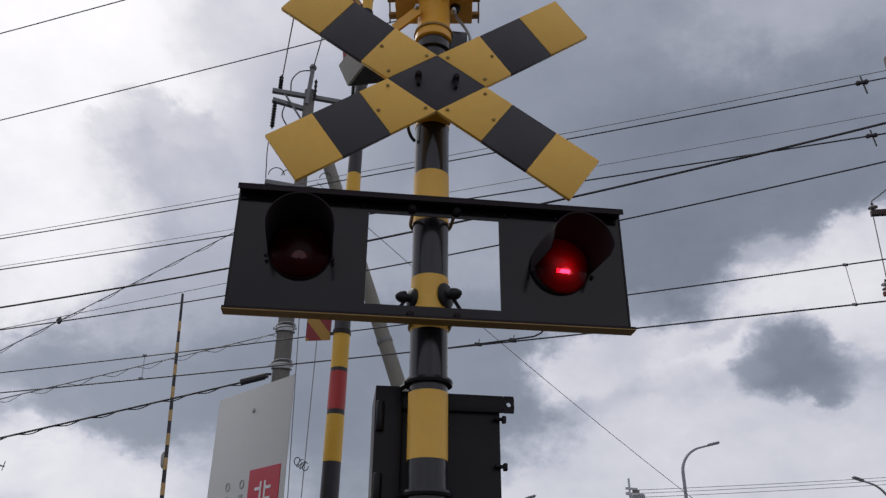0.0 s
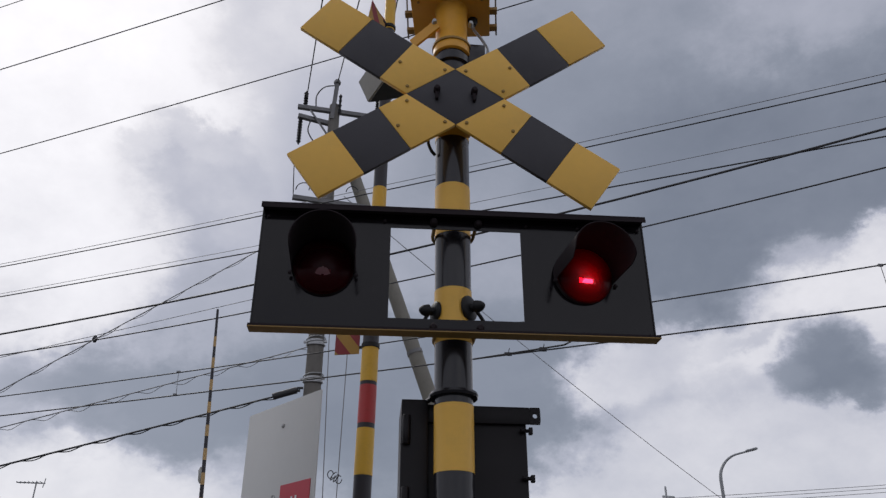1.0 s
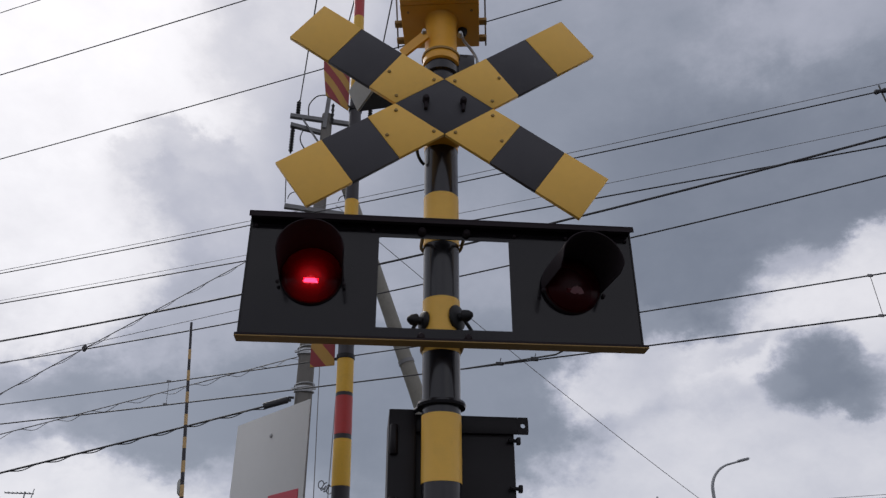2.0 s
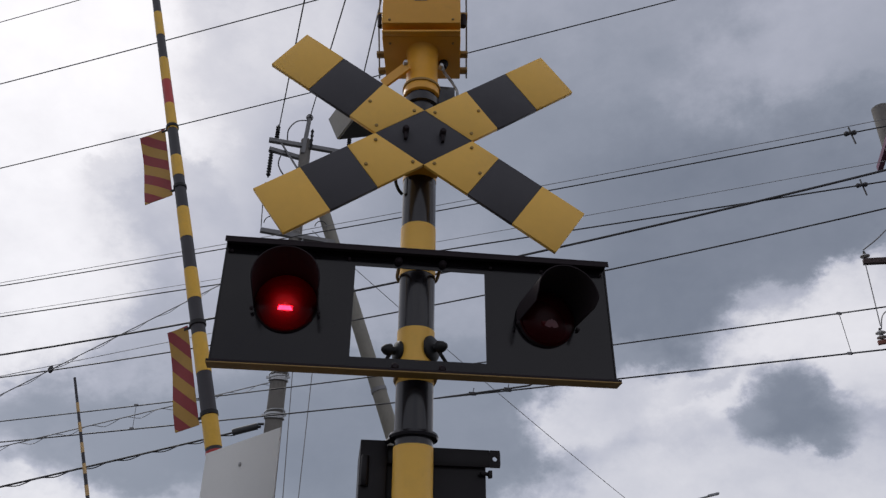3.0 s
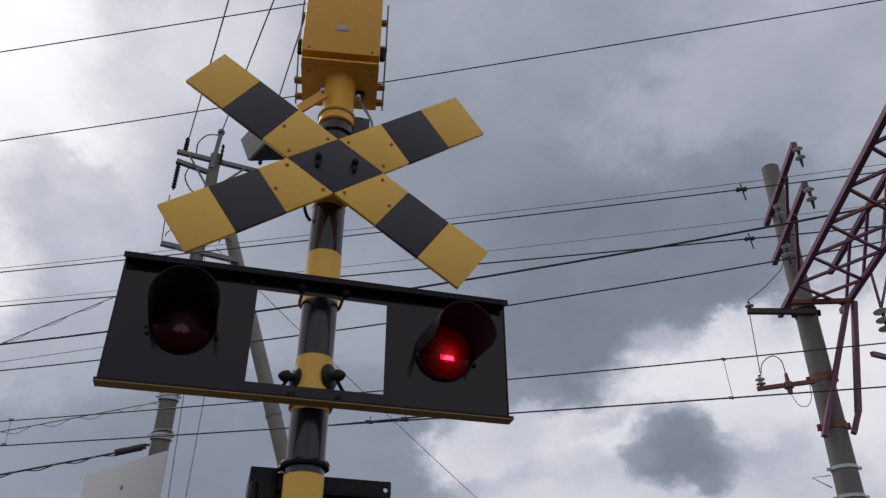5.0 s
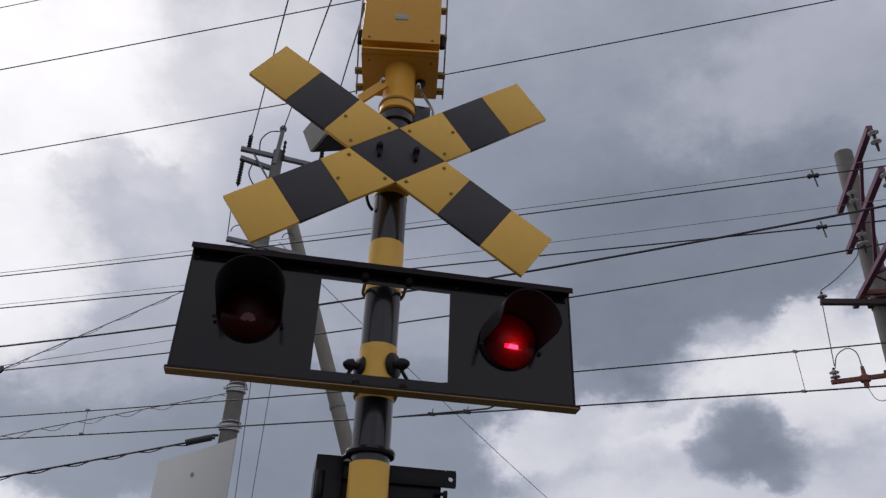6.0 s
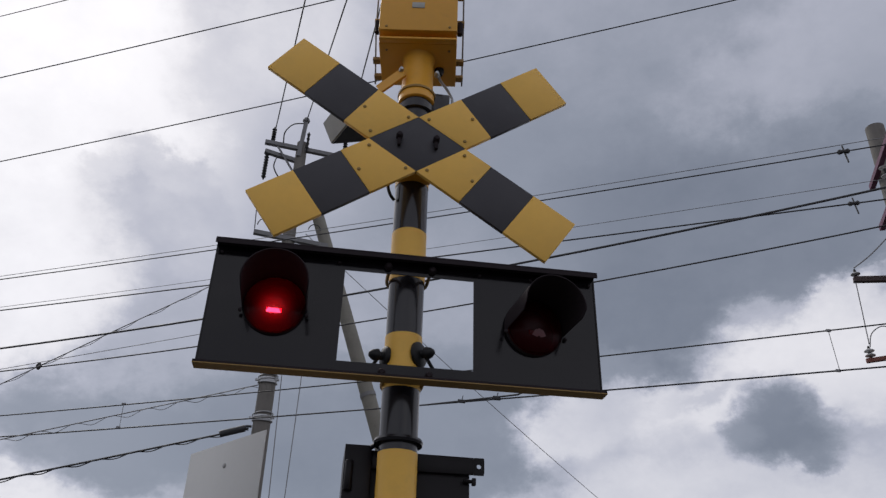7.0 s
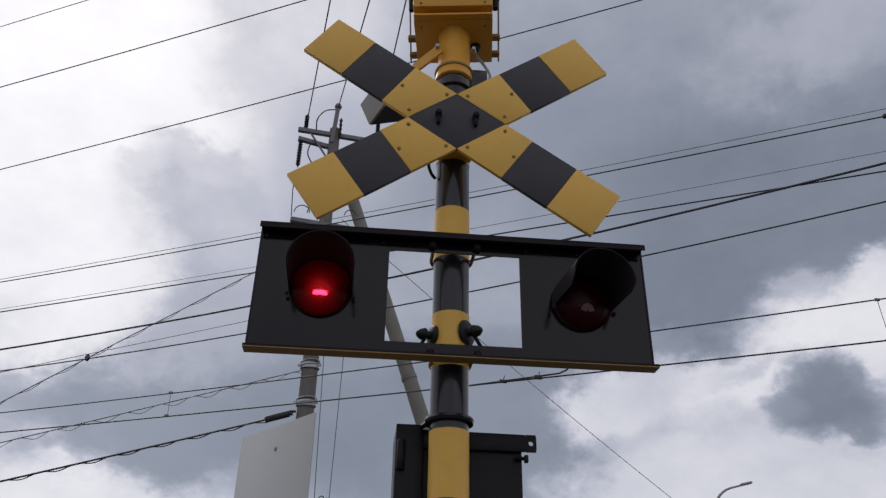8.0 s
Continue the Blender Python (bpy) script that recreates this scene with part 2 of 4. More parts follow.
CONCRETE_LIGHT = material("pale_concrete", (0.22, 0.21, 0.18), 0.85, vary=0.12, scale=9, bump=0.3, spot=(0.13, 0.125, 0.11), spots=0.5)
# brown steel paint, with the lens's purple fringing mixed into the colour
RUST_PAINT = material("fringed_brown_paint", (0.15, 0.05, 0.10), 0.55, vary=0.15, scale=20, spot=(0.17, 0.05, 0.035), spots=0.6)
DARK_BROWN = material("dark_brown_paint", (0.055, 0.033, 0.03), 0.6, vary=0.15, scale=30, spot=(0.1, 0.05, 0.035), spots=0.5)
RUST = material("red_oxide_paint", (0.20, 0.065, 0.045), 0.6, vary=0.15, scale=30, spot=(0.09, 0.04, 0.035), spots=0.6)
PORCELAIN = material("grey_white_porcelain", (0.55, 0.55, 0.54), 0.2, vary=0.03, scale=40)
WIRE = material("dark_cable", (0.035, 0.035, 0.038), 0.6, vary=0.15, scale=30)
WIRE_THIN = material("bare_wire", (0.22, 0.22, 0.225), 0.55, 0.2, vary=0.15, scale=30)
POLE_GREY = material("grey_lamp_post", (0.30, 0.31, 0.32), 0.5, 0.3, vary=0.08, scale=12)
ASPHALT = material("asphalt", (0.052, 0.051, 0.05), 0.9, vary=0.2, scale=6, bump=0.4, spot=(0.085, 0.083, 0.08), spots=0.6)
LENS = lens_material("red_lens", (0.80, 0.07, 0.11), (0.028, 0.002, 0.004), 0.55)
LENS_SPOT = lens_material("pale_lens_spot", (0.85, 0.45, 0.5), (0.30, 0.17, 0.185), 0.5)
PALE_DIODES = material("unlit_diodes_pale", (0.42, 0.26, 0.28), 0.4, vary=0.05)
GLOW = material("lit_diodes", (1.0, 0.02, 0.06), 0.5, vary=0.0, emit=34.0)
DARK_RED = material("unlit_diodes", (0.035, 0.005, 0.007), 0.4, vary=0.05)


# ---- mesh tools ----
def part(name, bm, mat, parent=None, label="", at=None, smooth=40):
    """Link a bmesh, in world metres, as one mesh under a thing (or, with at, in the parent's own space)."""
    mats = mat if isinstance(mat, (list, tuple)) else [mat]
    bmesh.ops.recalc_face_normals(bm, faces=bm.faces)
    if parent is not None and at is None:
        root = parent
        while root.parent:
            root = root.parent
        bmesh.ops.translate(bm, verts=bm.verts, vec=-Vector(root.location))
    for f in bm.faces:
        f.smooth = True
    for e in bm.edges:
        if len(e.link_faces) == 2 and e.calc_face_angle() > radians(smooth):
            e.smooth = False
    me = bpy.data.meshes.new(name)
    bm.to_mesh(me)
    bm.free()
    for m in mats:
        me.materials.append(m)
    ob = new(name, me)
    if parent is not None:
        ob.parent = parent
        if at is not None:
            ob.matrix_basis = at
    if label:
        tagged(ob, label)
    return ob


def thing(name, x, y, z, label, category, group="", kind=""):
    e = new(name)
    e.location = (x, y, z)
    e.empty_display_size = 0.1
    return tagged(e, label, category, group, kind)


def box(bm, x0, x1, y0, y1, z0, z1, bevel=0.0):
    vs = [bm.verts.new((x, y, z)) for x in (x0, x1) for y in (y0, y1) for z in (z0, z1)]
    fs = [bm.faces.new([vs[i] for i in q]) for q in ((0, 1, 3, 2), (4, 6, 7, 5), (0, 4, 5, 1), (2, 3, 7, 6), (0, 2, 6, 4), (1, 5, 7, 3))]
    if bevel:
        es = list({e for f in fs for e in f.edges})
        bmesh.ops.bevel(bm, geom=es, offset=bevel, segments=2, affect="EDGES", profile=0.5)
    return bm


def prism(bm, outline, axis_from, depth, bevel=0.0):
    """outline: points in the x-z plane; pushed from y = axis_from by depth."""
    a = [bm.verts.new((x, axis_from, z)) for x, z in outline]
    b = [bm.verts.new((x, axis_from + depth, z)) for x, z in outline]
    fs = [bm.faces.new(a), bm.faces.new(b[::-1])]
    for i in range(len(a)):
        j = (i + 1) % len(a)
        fs.append(bm.faces.new((a[i], b[i], b[j], a[j])))
    if bevel:
        es = list({e for f in fs for e in f.edges})
        bmesh.ops.bevel(bm, geom=es, offset=bevel, segments=2, affect="EDGES", profile=0.5)
    return bm


def tube(bm, pts, r0, r1=None, seg=10, caps=True):
    """A round bar along a line of points, tapering from r0 to r1."""
    pts = [Vector(p) for p in pts]
    r1 = r0 if r1 is None else r1
    rings, side = [], None
    for i, p in enumerate(pts):
        d = (pts[min(i + 1, len(pts) - 1)] - pts[max(i - 1, 0)]).normalized()
        if side is None:
            side = d.orthogonal().normalized()
        side = (side - d * side.dot(d)).normalized()
        up = d.cross(side)
        r = r0 + (r1 - r0) * i / max(1, len(pts) - 1)
        rings.append([bm.verts.new(p + r * (math.cos(k * math.tau / seg) * side + math.sin(k * math.tau / seg) * up)) for k in range(seg)])
    for a, b in zip(rings, rings[1:]):
        for k in range(seg):
            bm.faces.new((a[k], a[(k + 1) % seg], b[(k + 1) % seg], b[k]))
    if caps:
        bm.faces.new(rings[0][::-1])
        bm.faces.new(rings[-1])
    return bm


def curve_points(pts, n=6):
    """More points on a smooth line through the given ones."""
    p = [Vector(q) for q in pts]
    p = [2 * p[0] - p[1]] + p + [2 * p[-1] - p[-2]]
    out = []
    for a, b, c, d in zip(p, p[1:], p[2:], p[3:]):
        for k in range(n):
            t = k / n
            out.append(0.5 * (2 * b + (c - a) * t + (2 * a - 5 * b + 4 * c - d) * t * t + (3 * b - a - 3 * c + d) * t ** 3))
    return out + [p[-2]]


def lathe(bm, profile, m=None, seg=24):
    """profile: (radius, height) turned about z, then placed by m."""
    m = m or Matrix()
    rings = []
    for r, z in profile:
        rings.append([bm.verts.new(m @ Vector((r * math.cos(k * math.tau / seg), r * math.sin(k * math.tau / seg), z))) for k in range(seg)])
    for a, b in zip(rings, rings[1:]):
        for k in range(seg):
            bm.faces.new((a[k], a[(k + 1) % seg], b[(k + 1) % seg], b[k]))
    bm.faces.new(rings[0][::-1])
    bm.faces.new(rings[-1])
    return bm


def bar(bm, a, b, w, h, up=(0, 0, 1)):
    """A rectangular bar from a to b."""
    a, b = Vector(a), Vector(b)
    d = (b - a).normalized()
    s = d.cross(Vector(up)).normalized()
    u = s.cross(d)
    ring = [[bm.verts.new(p + s * w / 2 * i + u * h / 2 * j) for i, j in ((-1, -1), (1, -1), (1, 1), (-1, 1))] for p in (a, b)]
    bm.faces.new(ring[0][::-1])
    bm.faces.new(ring[1])
    for k in range(4):
        bm.faces.new((ring[0][k], ring[0][(k + 1) % 4], ring[1][(k + 1) % 4], ring[1][k]))
    return bm


def bolt(bm, p, n, r=0.007, h=0.006):
    m = Matrix.Translation(p) @ Vector(n).to_track_quat("Z", "Y").to_matrix().to_4x4()
    return lathe(bm, [(r, 0), (r, h * 0.7), (r * 0.7, h)], m, 6)


B = bmesh.new


# ---- ground ----
def build_ground():
    bm = B()
    vs = [bm.verts.new((x, y, 0)) for x, y in ((-1500, -1500), (1500, -1500), (1500, 1500), (-1500, 1500))]
    bm.faces.new(vs)
    ob = part("ground", bm, ASPHALT)
    tagged(ob, "grey asphalt ground reaching to the horizon", "ground", kind="structure")


build_ground()

# ---- crossing signal ----
PX, PY, PR = 0.0, 0.15, 0.0595


def build_signal():
    s = thing("crossing_signal", PX, PY, 0, "black and yellow railway crossing signal post with two red lamps", "crossing signal")
    bm = B()
    tube(bm, [(PX, PY, 0), (PX, PY, 3.70)], PR, seg=40)
    post = part("post", bm, BLACK_PAINT, s, "glossy black steel post")
    for z0, z1 in ((3.262, 3.46), (2.95, 3.065), (2.874, 2.95), (2.492, 2.674), (2.095, 2.296), (1.70, 1.90), (1.30, 1.50), (0.9, 1.1)):
        bm = B()
        lathe(bm, [(PR - 0.004, z0), (PR + 0.0012, z0), (PR + 0.0012, z1), (PR - 0.004, z1)], pose(PX, PY, 0), 40)
        part("yellow_band", bm, YELLOW, post, "yellow reflective band")
    for z in (2.328, 2.0):
        bm = B()
        lathe(bm, [(PR - 0.002, z - 0.008), (PR + 0.014, z - 0.008), (PR + 0.017, z), (PR + 0.014, z + 0.008), (PR - 0.002, z + 0.008)], pose(PX, PY, 0), 40)
        tube(bm, [(PX - PR - 0.004, PY + 0.02, z), (PX - PR - 0.03, PY + 0.07, z - 0.004)], 0.008, seg=8)
        part("collar", bm, BLACK_PAINT, s, "black clamp collar")
    bm = B()
    lathe(bm, [(0.2, 0), (0.2, 0.03), (0.09, 0.05), (0.08, 0.12)], pose(PX, PY, 0), 24)
    part("base_plate", bm, CONCRETE, s, "grey base of the post")
    build_lamp_panel(s)
    build_crossbuck(s)
    build_top(s)
    return s


def build_lamp_panel(s):
    x1, z0, z1, yf, yb, wx, wz0, wz1 = 0.62, 2.482, 2.898, 0.0, 0.042, 0.21, 2.537, 2.850
    bm = B()
    rings = []
    for y in (yb, yb + 0.004):
        rings.append([[bm.verts.new((x, y, z)) for x, z in pts] for pts in (((-x1, z0), (x1, z0), (x1, z1), (-x1, z1)), ((-wx, wz0), (wx, wz0), (wx, wz1), (-wx, wz1)))])
    for k in range(4):
        n = (k + 1) % 4
        for o, q in rings:
            bm.faces.new((o[k], o[n], q[n], q[k]))
        for g in (0, 1):
            bm.faces.new((rings[0][g][k], rings[0][g][n], rings[1][g][n], rings[1][g][k]))
    panel = part("lamp_panel", bm, PANEL_BLACK, s, "wide black backing panel with a square opening")
    bm = B()
    prism(bm, [(-x1, z1), (x1, z1), (x1, z1 + 0.006), (-x1, z1 + 0.006)], yf, yb + 0.004 - yf, 0.0015)
    prism(bm, [(-x1, z1 - 0.014), (x1, z1 - 0.014), (x1, z1), (-x1, z1)], yf, 0.003)
    part("top_flange", bm, HOOD_BLACK, panel, "black top lip of the panel")
    bm = B()
    # the lip's shaded underside is put into its dark ochre
    prism(bm, [(-x1, z0 - 0.003), (x1, z0 - 0.003), (x1, z0), (-x1, z0)], yf - 0.004, yb + 0.008 - yf)
    part("bottom_flange", bm, OCHRE, panel, "yellow painted bottom lip")
    bm = B()
    prism(bm, [(-x1, z0), (x1, z0), (x1, z0 + 0.008), (-x1, z0 + 0.008)], yf - 0.002, 0.004)
    part("bottom_edge", bm, HOOD_BLACK, panel)
    for sx in (-1, 1):
        bm = B()
        prism(bm, [(sx * x1, z0), (sx * (x1 - 0.004), z0), (sx * (x1 - 0.004), z1), (sx * x1, z1)], yb - 0.004, 0.004)
        part("side_lip", bm, PANEL_BLACK, panel)
    for x in (-0.60, -0.4, -0.23, 0.23, 0.4, 0.60):
        for z in (z0 + 0.02, z1 - 0.028):
            part("bolt", bolt(B(), (x, yb, z), (0, -1, 0), 0.006, 0.008), HOOD_BLACK, panel)
    for z, r, q in ((2.872, 0.013, 0.068), (2.508, 0.012, 0.0625)):
        for x in (-0.072, 0.072):
            bm = B()
            lathe(bm, [(r, 0), (r, 0.012), (r * 0.6, 0.02)], pose(x, yb, z, 90), 12)
            part("clamp_nut", bm, HOOD_BLACK, s)
        pts = [(PX + q * math.cos(a), PY + q * math.sin(a), z + 0.006 * (z > 2.6)) for a in np.linspace(0, math.pi, 13)]
        pts = [(q, yb + 0.006, z)] + pts + [(-q, yb + 0.006, z)]
        bm = B()
        tube(bm, pts, 0.006, seg=8)
        part("u_bolt", bm, OCHRE, s, "dull yellow clamp bolt round the post")
    for x, aim in ((-0.414, 1.5), (0.405, 7.5)):
        build_lamp(s, x, yb, 2.697, aim)
    # mushroom-shaped fittings on both sides of the post
    for sx, turn, r, z in ((-1, 198, 0.034, 2.598), (1, -38, 0.042, 2.606)):
        d = Vector((math.cos(radians(turn)), math.sin(radians(turn)), 0))
        foot = Vector((PX, PY, z)) + d * (PR - 0.004)
        m = Matrix.Translation(foot) @ d.to_track_quat("Z", "Y").to_matrix().to_4x4()
        bm = B()
        lathe(bm, [(r, 0), (r, 0.009), (r * 0.86, 0.014), (0.014, 0.017), (0.012, 0.026), (0.019, 0.029), (0.021, 0.034), (0.016, 0.050), (0.008, 0.060), (0.003, 0.062)], m, 24)
        knob = part("side_fitting", bm, RUBBER, s, "black mushroom-shaped side fitting")
        bm = B()
        c = foot + d * 0.03
        tube(bm, [c - Vector((0, 0, 0.01)), c + Vector((0.012 * sx, 0, -0.03)), c + Vector((0.030 * sx, 0.015, -0.050)), c + Vector((0.034 * sx, 0.03, -0.062))], 0.006, seg=8)
        part("cable", bm, RUBBER, knob)


DRUMS = []


def build_lamp(s, x, y, z, aim):
    """A round red lamp under a long hood, aimed a little to one side."""
    m = pose(x, y, z, 90, 0, aim)          # the lamp's own z points to the road
    R, L = 0.0985, 0.195
    bm = B()
    lathe(bm, [(R - 0.003, -0.003), (R - 0.003, 0.010), (0.0945, 0.012), (0.0945, 0.004)], m, 40)
    body = part("lamp", bm, HOOD_BLACK, s, "red flashing lamp under a black hood")
    # hood: a half tube, long above, cut back below
    bm = B()
    n, rows = 40, []
    for k in range(n + 1):
        a = math.radians(-12 + 204 * k / n)
        low = max(0.0, -math.sin(a))
        length = L * (1 - 0.5 * low / 0.62) if low > 0 else L
        ring = []
        for r in (R, R - 0.003):
            for d in (0.0, length):
                ring.append(bm.verts.new(m @ Vector((r * math.cos(a), r * math.sin(a), d))))
        rows.append(ring)
    for a, b in zip(rows, rows[1:]):
        bm.faces.new((a[0], b[0], b[1], a[1]))
        bm.faces.new((a[2], a[3], b[3], b[2]))
        bm.faces.new((a[1], b[1], b[3], a[3]))
        bm.faces.new((a[0], a[2], b[2], b[0]))
    for e in (rows[0], rows[-1]):
        bm.faces.new((e[0], e[1], e[3], e[2]))
    part("hood", bm, HOOD_BLACK, body, "long matt black hood")
    for sx in (-1, 1):
        bm = B()
        lathe(bm, [(0.007, 0), (0.007, 0.006), (0.004, 0.010)], m @ pose(sx * 0.096, -0.03, 0.02, 0, 90 * sx, 0), 8)
        part("wing_bolt", bm, HOOD_BLACK, body)
    bm = B()
    prof = [(0.0940 * math.cos(t), 0.008 + 0.045 * math.sin(t)) for t in np.linspace(0, 1.5, 34)]
    lathe(bm, prof, m, 72)
    back = m.inverted()
    for f in bm.faces:          # a small pale, half see-through spot before the diodes
        p = back @ f.calc_center_median()
        f.material_index = 1 if p.y > -0.045 and (p.x / 0.022) ** 2 + ((p.y + 0.045) / 0.024) ** 2 < 1 else 0
    part("lens", bm, [LENS, LENS_SPOT], body, "domed dark red lens with a pale spot")
    # added back plate with a slot, where a made-up drum turns: half lit, half dark
    seg, half, r, n = 24, 0.022, 0.0075, 40
    q = Matrix.Translation((0, -0.022, 0.020))
    bm = B()
    rows = []
    for k in range(n):
        a = math.tau * k / n
        ca, sa = math.cos(a), math.sin(a)
        t = min((half + 0.0006) / max(abs(ca), 1e-6), (r + 0.0006) / max(abs(sa), 1e-6))
        rows.append((bm.verts.new(m @ Vector((0.0905 * ca, 0.0905 * sa, 0.006))), bm.verts.new(m @ q @ Vector((0.045 * ca, 0.032 * sa, 0))), bm.verts.new(m @ q @ Vector((t * ca, t * sa, 0)))))
    for a, b in zip(rows, rows[1:] + rows[:1]):
        bm.faces.new((a[0], b[0], b[1], a[1]))
        bm.faces.new((a[1], b[1], b[2], a[2]))
    part("reflector", bm, DARK_RED, body, "dull red plate added to hide the drum's lit back")
    bm = B()
    ends = [[bm.verts.new((sx * half, r * math.sin(k * math.tau / seg), r * math.cos(k * math.tau / seg))) for k in range(seg)] for sx in (-1, 1)]
    for k in range(seg):
        f = bm.faces.new((ends[0][k], ends[0][(k + 1) % seg], ends[1][(k + 1) % seg], ends[1][k]))
        f.material_index = 0 if (k < 5 or k >= seg - 5) else 1
    for ring in ends:
        bm.faces.new(ring).material_index = 1
    drum = part("light_drum", bm, [GLOW, PALE_DIODES], body, "added turning drum with red diodes on one half, for the flashing", at=Matrix())
    place = Matrix.Translation(-Vector(s.location)) @ m @ q
    drum.matrix_basis = place
    DRUMS.append((drum, place))


def build_crossbuck(s):
    cx, cz, y0, th, half, w, ang = 0.0, 3.370, 0.016, 0.016, 0.617, 0.198, 35.0
    a = radians(ang)
    u = Vector((math.cos(a), math.sin(a)))
    v = Vector((math.cos(a), -math.sin(a)))
    k = w / 2 / math.sin(2 * a)
    c = Vector((cx, cz))
    bm = B()
    dia = [c + 2 * k * math.cos(a) * Vector((1, 0)) * 1.0, c + 2 * k * math.sin(a) * Vector((0, 1)), c - 2 * k * math.cos(a) * Vector((1, 0)), c - 2 * k * math.sin(a) * Vector((0, 1))]
    prism(bm, dia, y0, th, 0.001)
    centre = part("crossbuck_centre", bm, BLACK_SHEET, s, "black diamond in the middle of the crossed boards")
    for x in (-0.066, 0.066):
        bm = B()
        lathe(bm, [(0.012, 0), (0.012, 0.02), (0.008, 0.028)], pose(x, y0, cz + 0.018, 90), 10)
        box(bm, x - 0.006, x + 0.006, y0 - 0.016, y0, cz - 0.022, cz + 0.025, 0.003)
        part("hook", bm, HOOD_BLACK, centre, "black hook bolt")
    for d, o in ((u, v), (v, u), (-u, -v), (-v, -u)):
        n = Vector((-d.y, d.x))
        # the two corners of the diamond on this arm
        e1 = c + k * d + k * o * 1.0
        e2 = c + k * d - k * o * 1.0
        def across(r, sgn):
            return c + d * r + n * (w / 2) * sgn
        if (e1 - c).dot(n) < (e2 - c).dot(n):
            e1, e2 = e2, e1
        cuts = [half, 0.441, 0.257]
        for i in range(3):
            outer = (across(cuts[i], 1), across(cuts[i], -1))
            inner = (across(cuts[i + 1], 1), across(cuts[i + 1], -1)) if i < 2 else (e1, e2)
            g = 0.0006
            bm = B()
            pts = [outer[0], outer[1], inner[1], inner[0]]
            mid = sum(pts, Vector((0, 0))) / 4
            pts = [p + (mid - p).normalized() * g for p in pts]
            prism(bm, pts, y0 - (0.001 if i != 1 else 0), th, 0.0012)
            pc = part("stripe_panel", bm, BLACK_SHEET if i == 1 else YELLOW, s, "black stripe of the crossed board" if i == 1 else "yellow stripe of the crossed board")
            if i == 2:
                for q in (inner[0] * 0.86 + outer[1] * 0.14, inner[1] * 0.86 + outer[0] * 0.14, (outer[0] + outer[1]) * 0.5 * 0.8 + mid * 0.2):
                    part("bolt", bolt(B(), (q.x, y0 - 0.001, q.y), (0, -1, 0), 0.0065, 0.005), BOLT, pc)
    for z in (cz - 0.09, cz + 0.10):
        part("bracket", box(B(), -0.06, 0.06, y0 + th, PY - 0.04, z - 0.02, z + 0.02, 0.003), YELLOW_BOX, s)
    bm = B()
    tube(bm, curve_points([(-0.05, 0.13, 3.30), (-0.082, 0.12, 3.28), (-0.088, 0.12, 3.245), (-0.078, 0.12, 3.21), (-0.062, 0.13, 3.195)]), 0.006, seg=8)
    part("cable", bm, RUBBER, s)


def spin(bm, deg=-8.0, centre=(0.0, 0.165)):
    bmesh.ops.rotate(bm, verts=bm.verts, cent=(*centre, 0), matrix=Matrix.Rotation(radians(deg), 3, "Z"))
    return bm


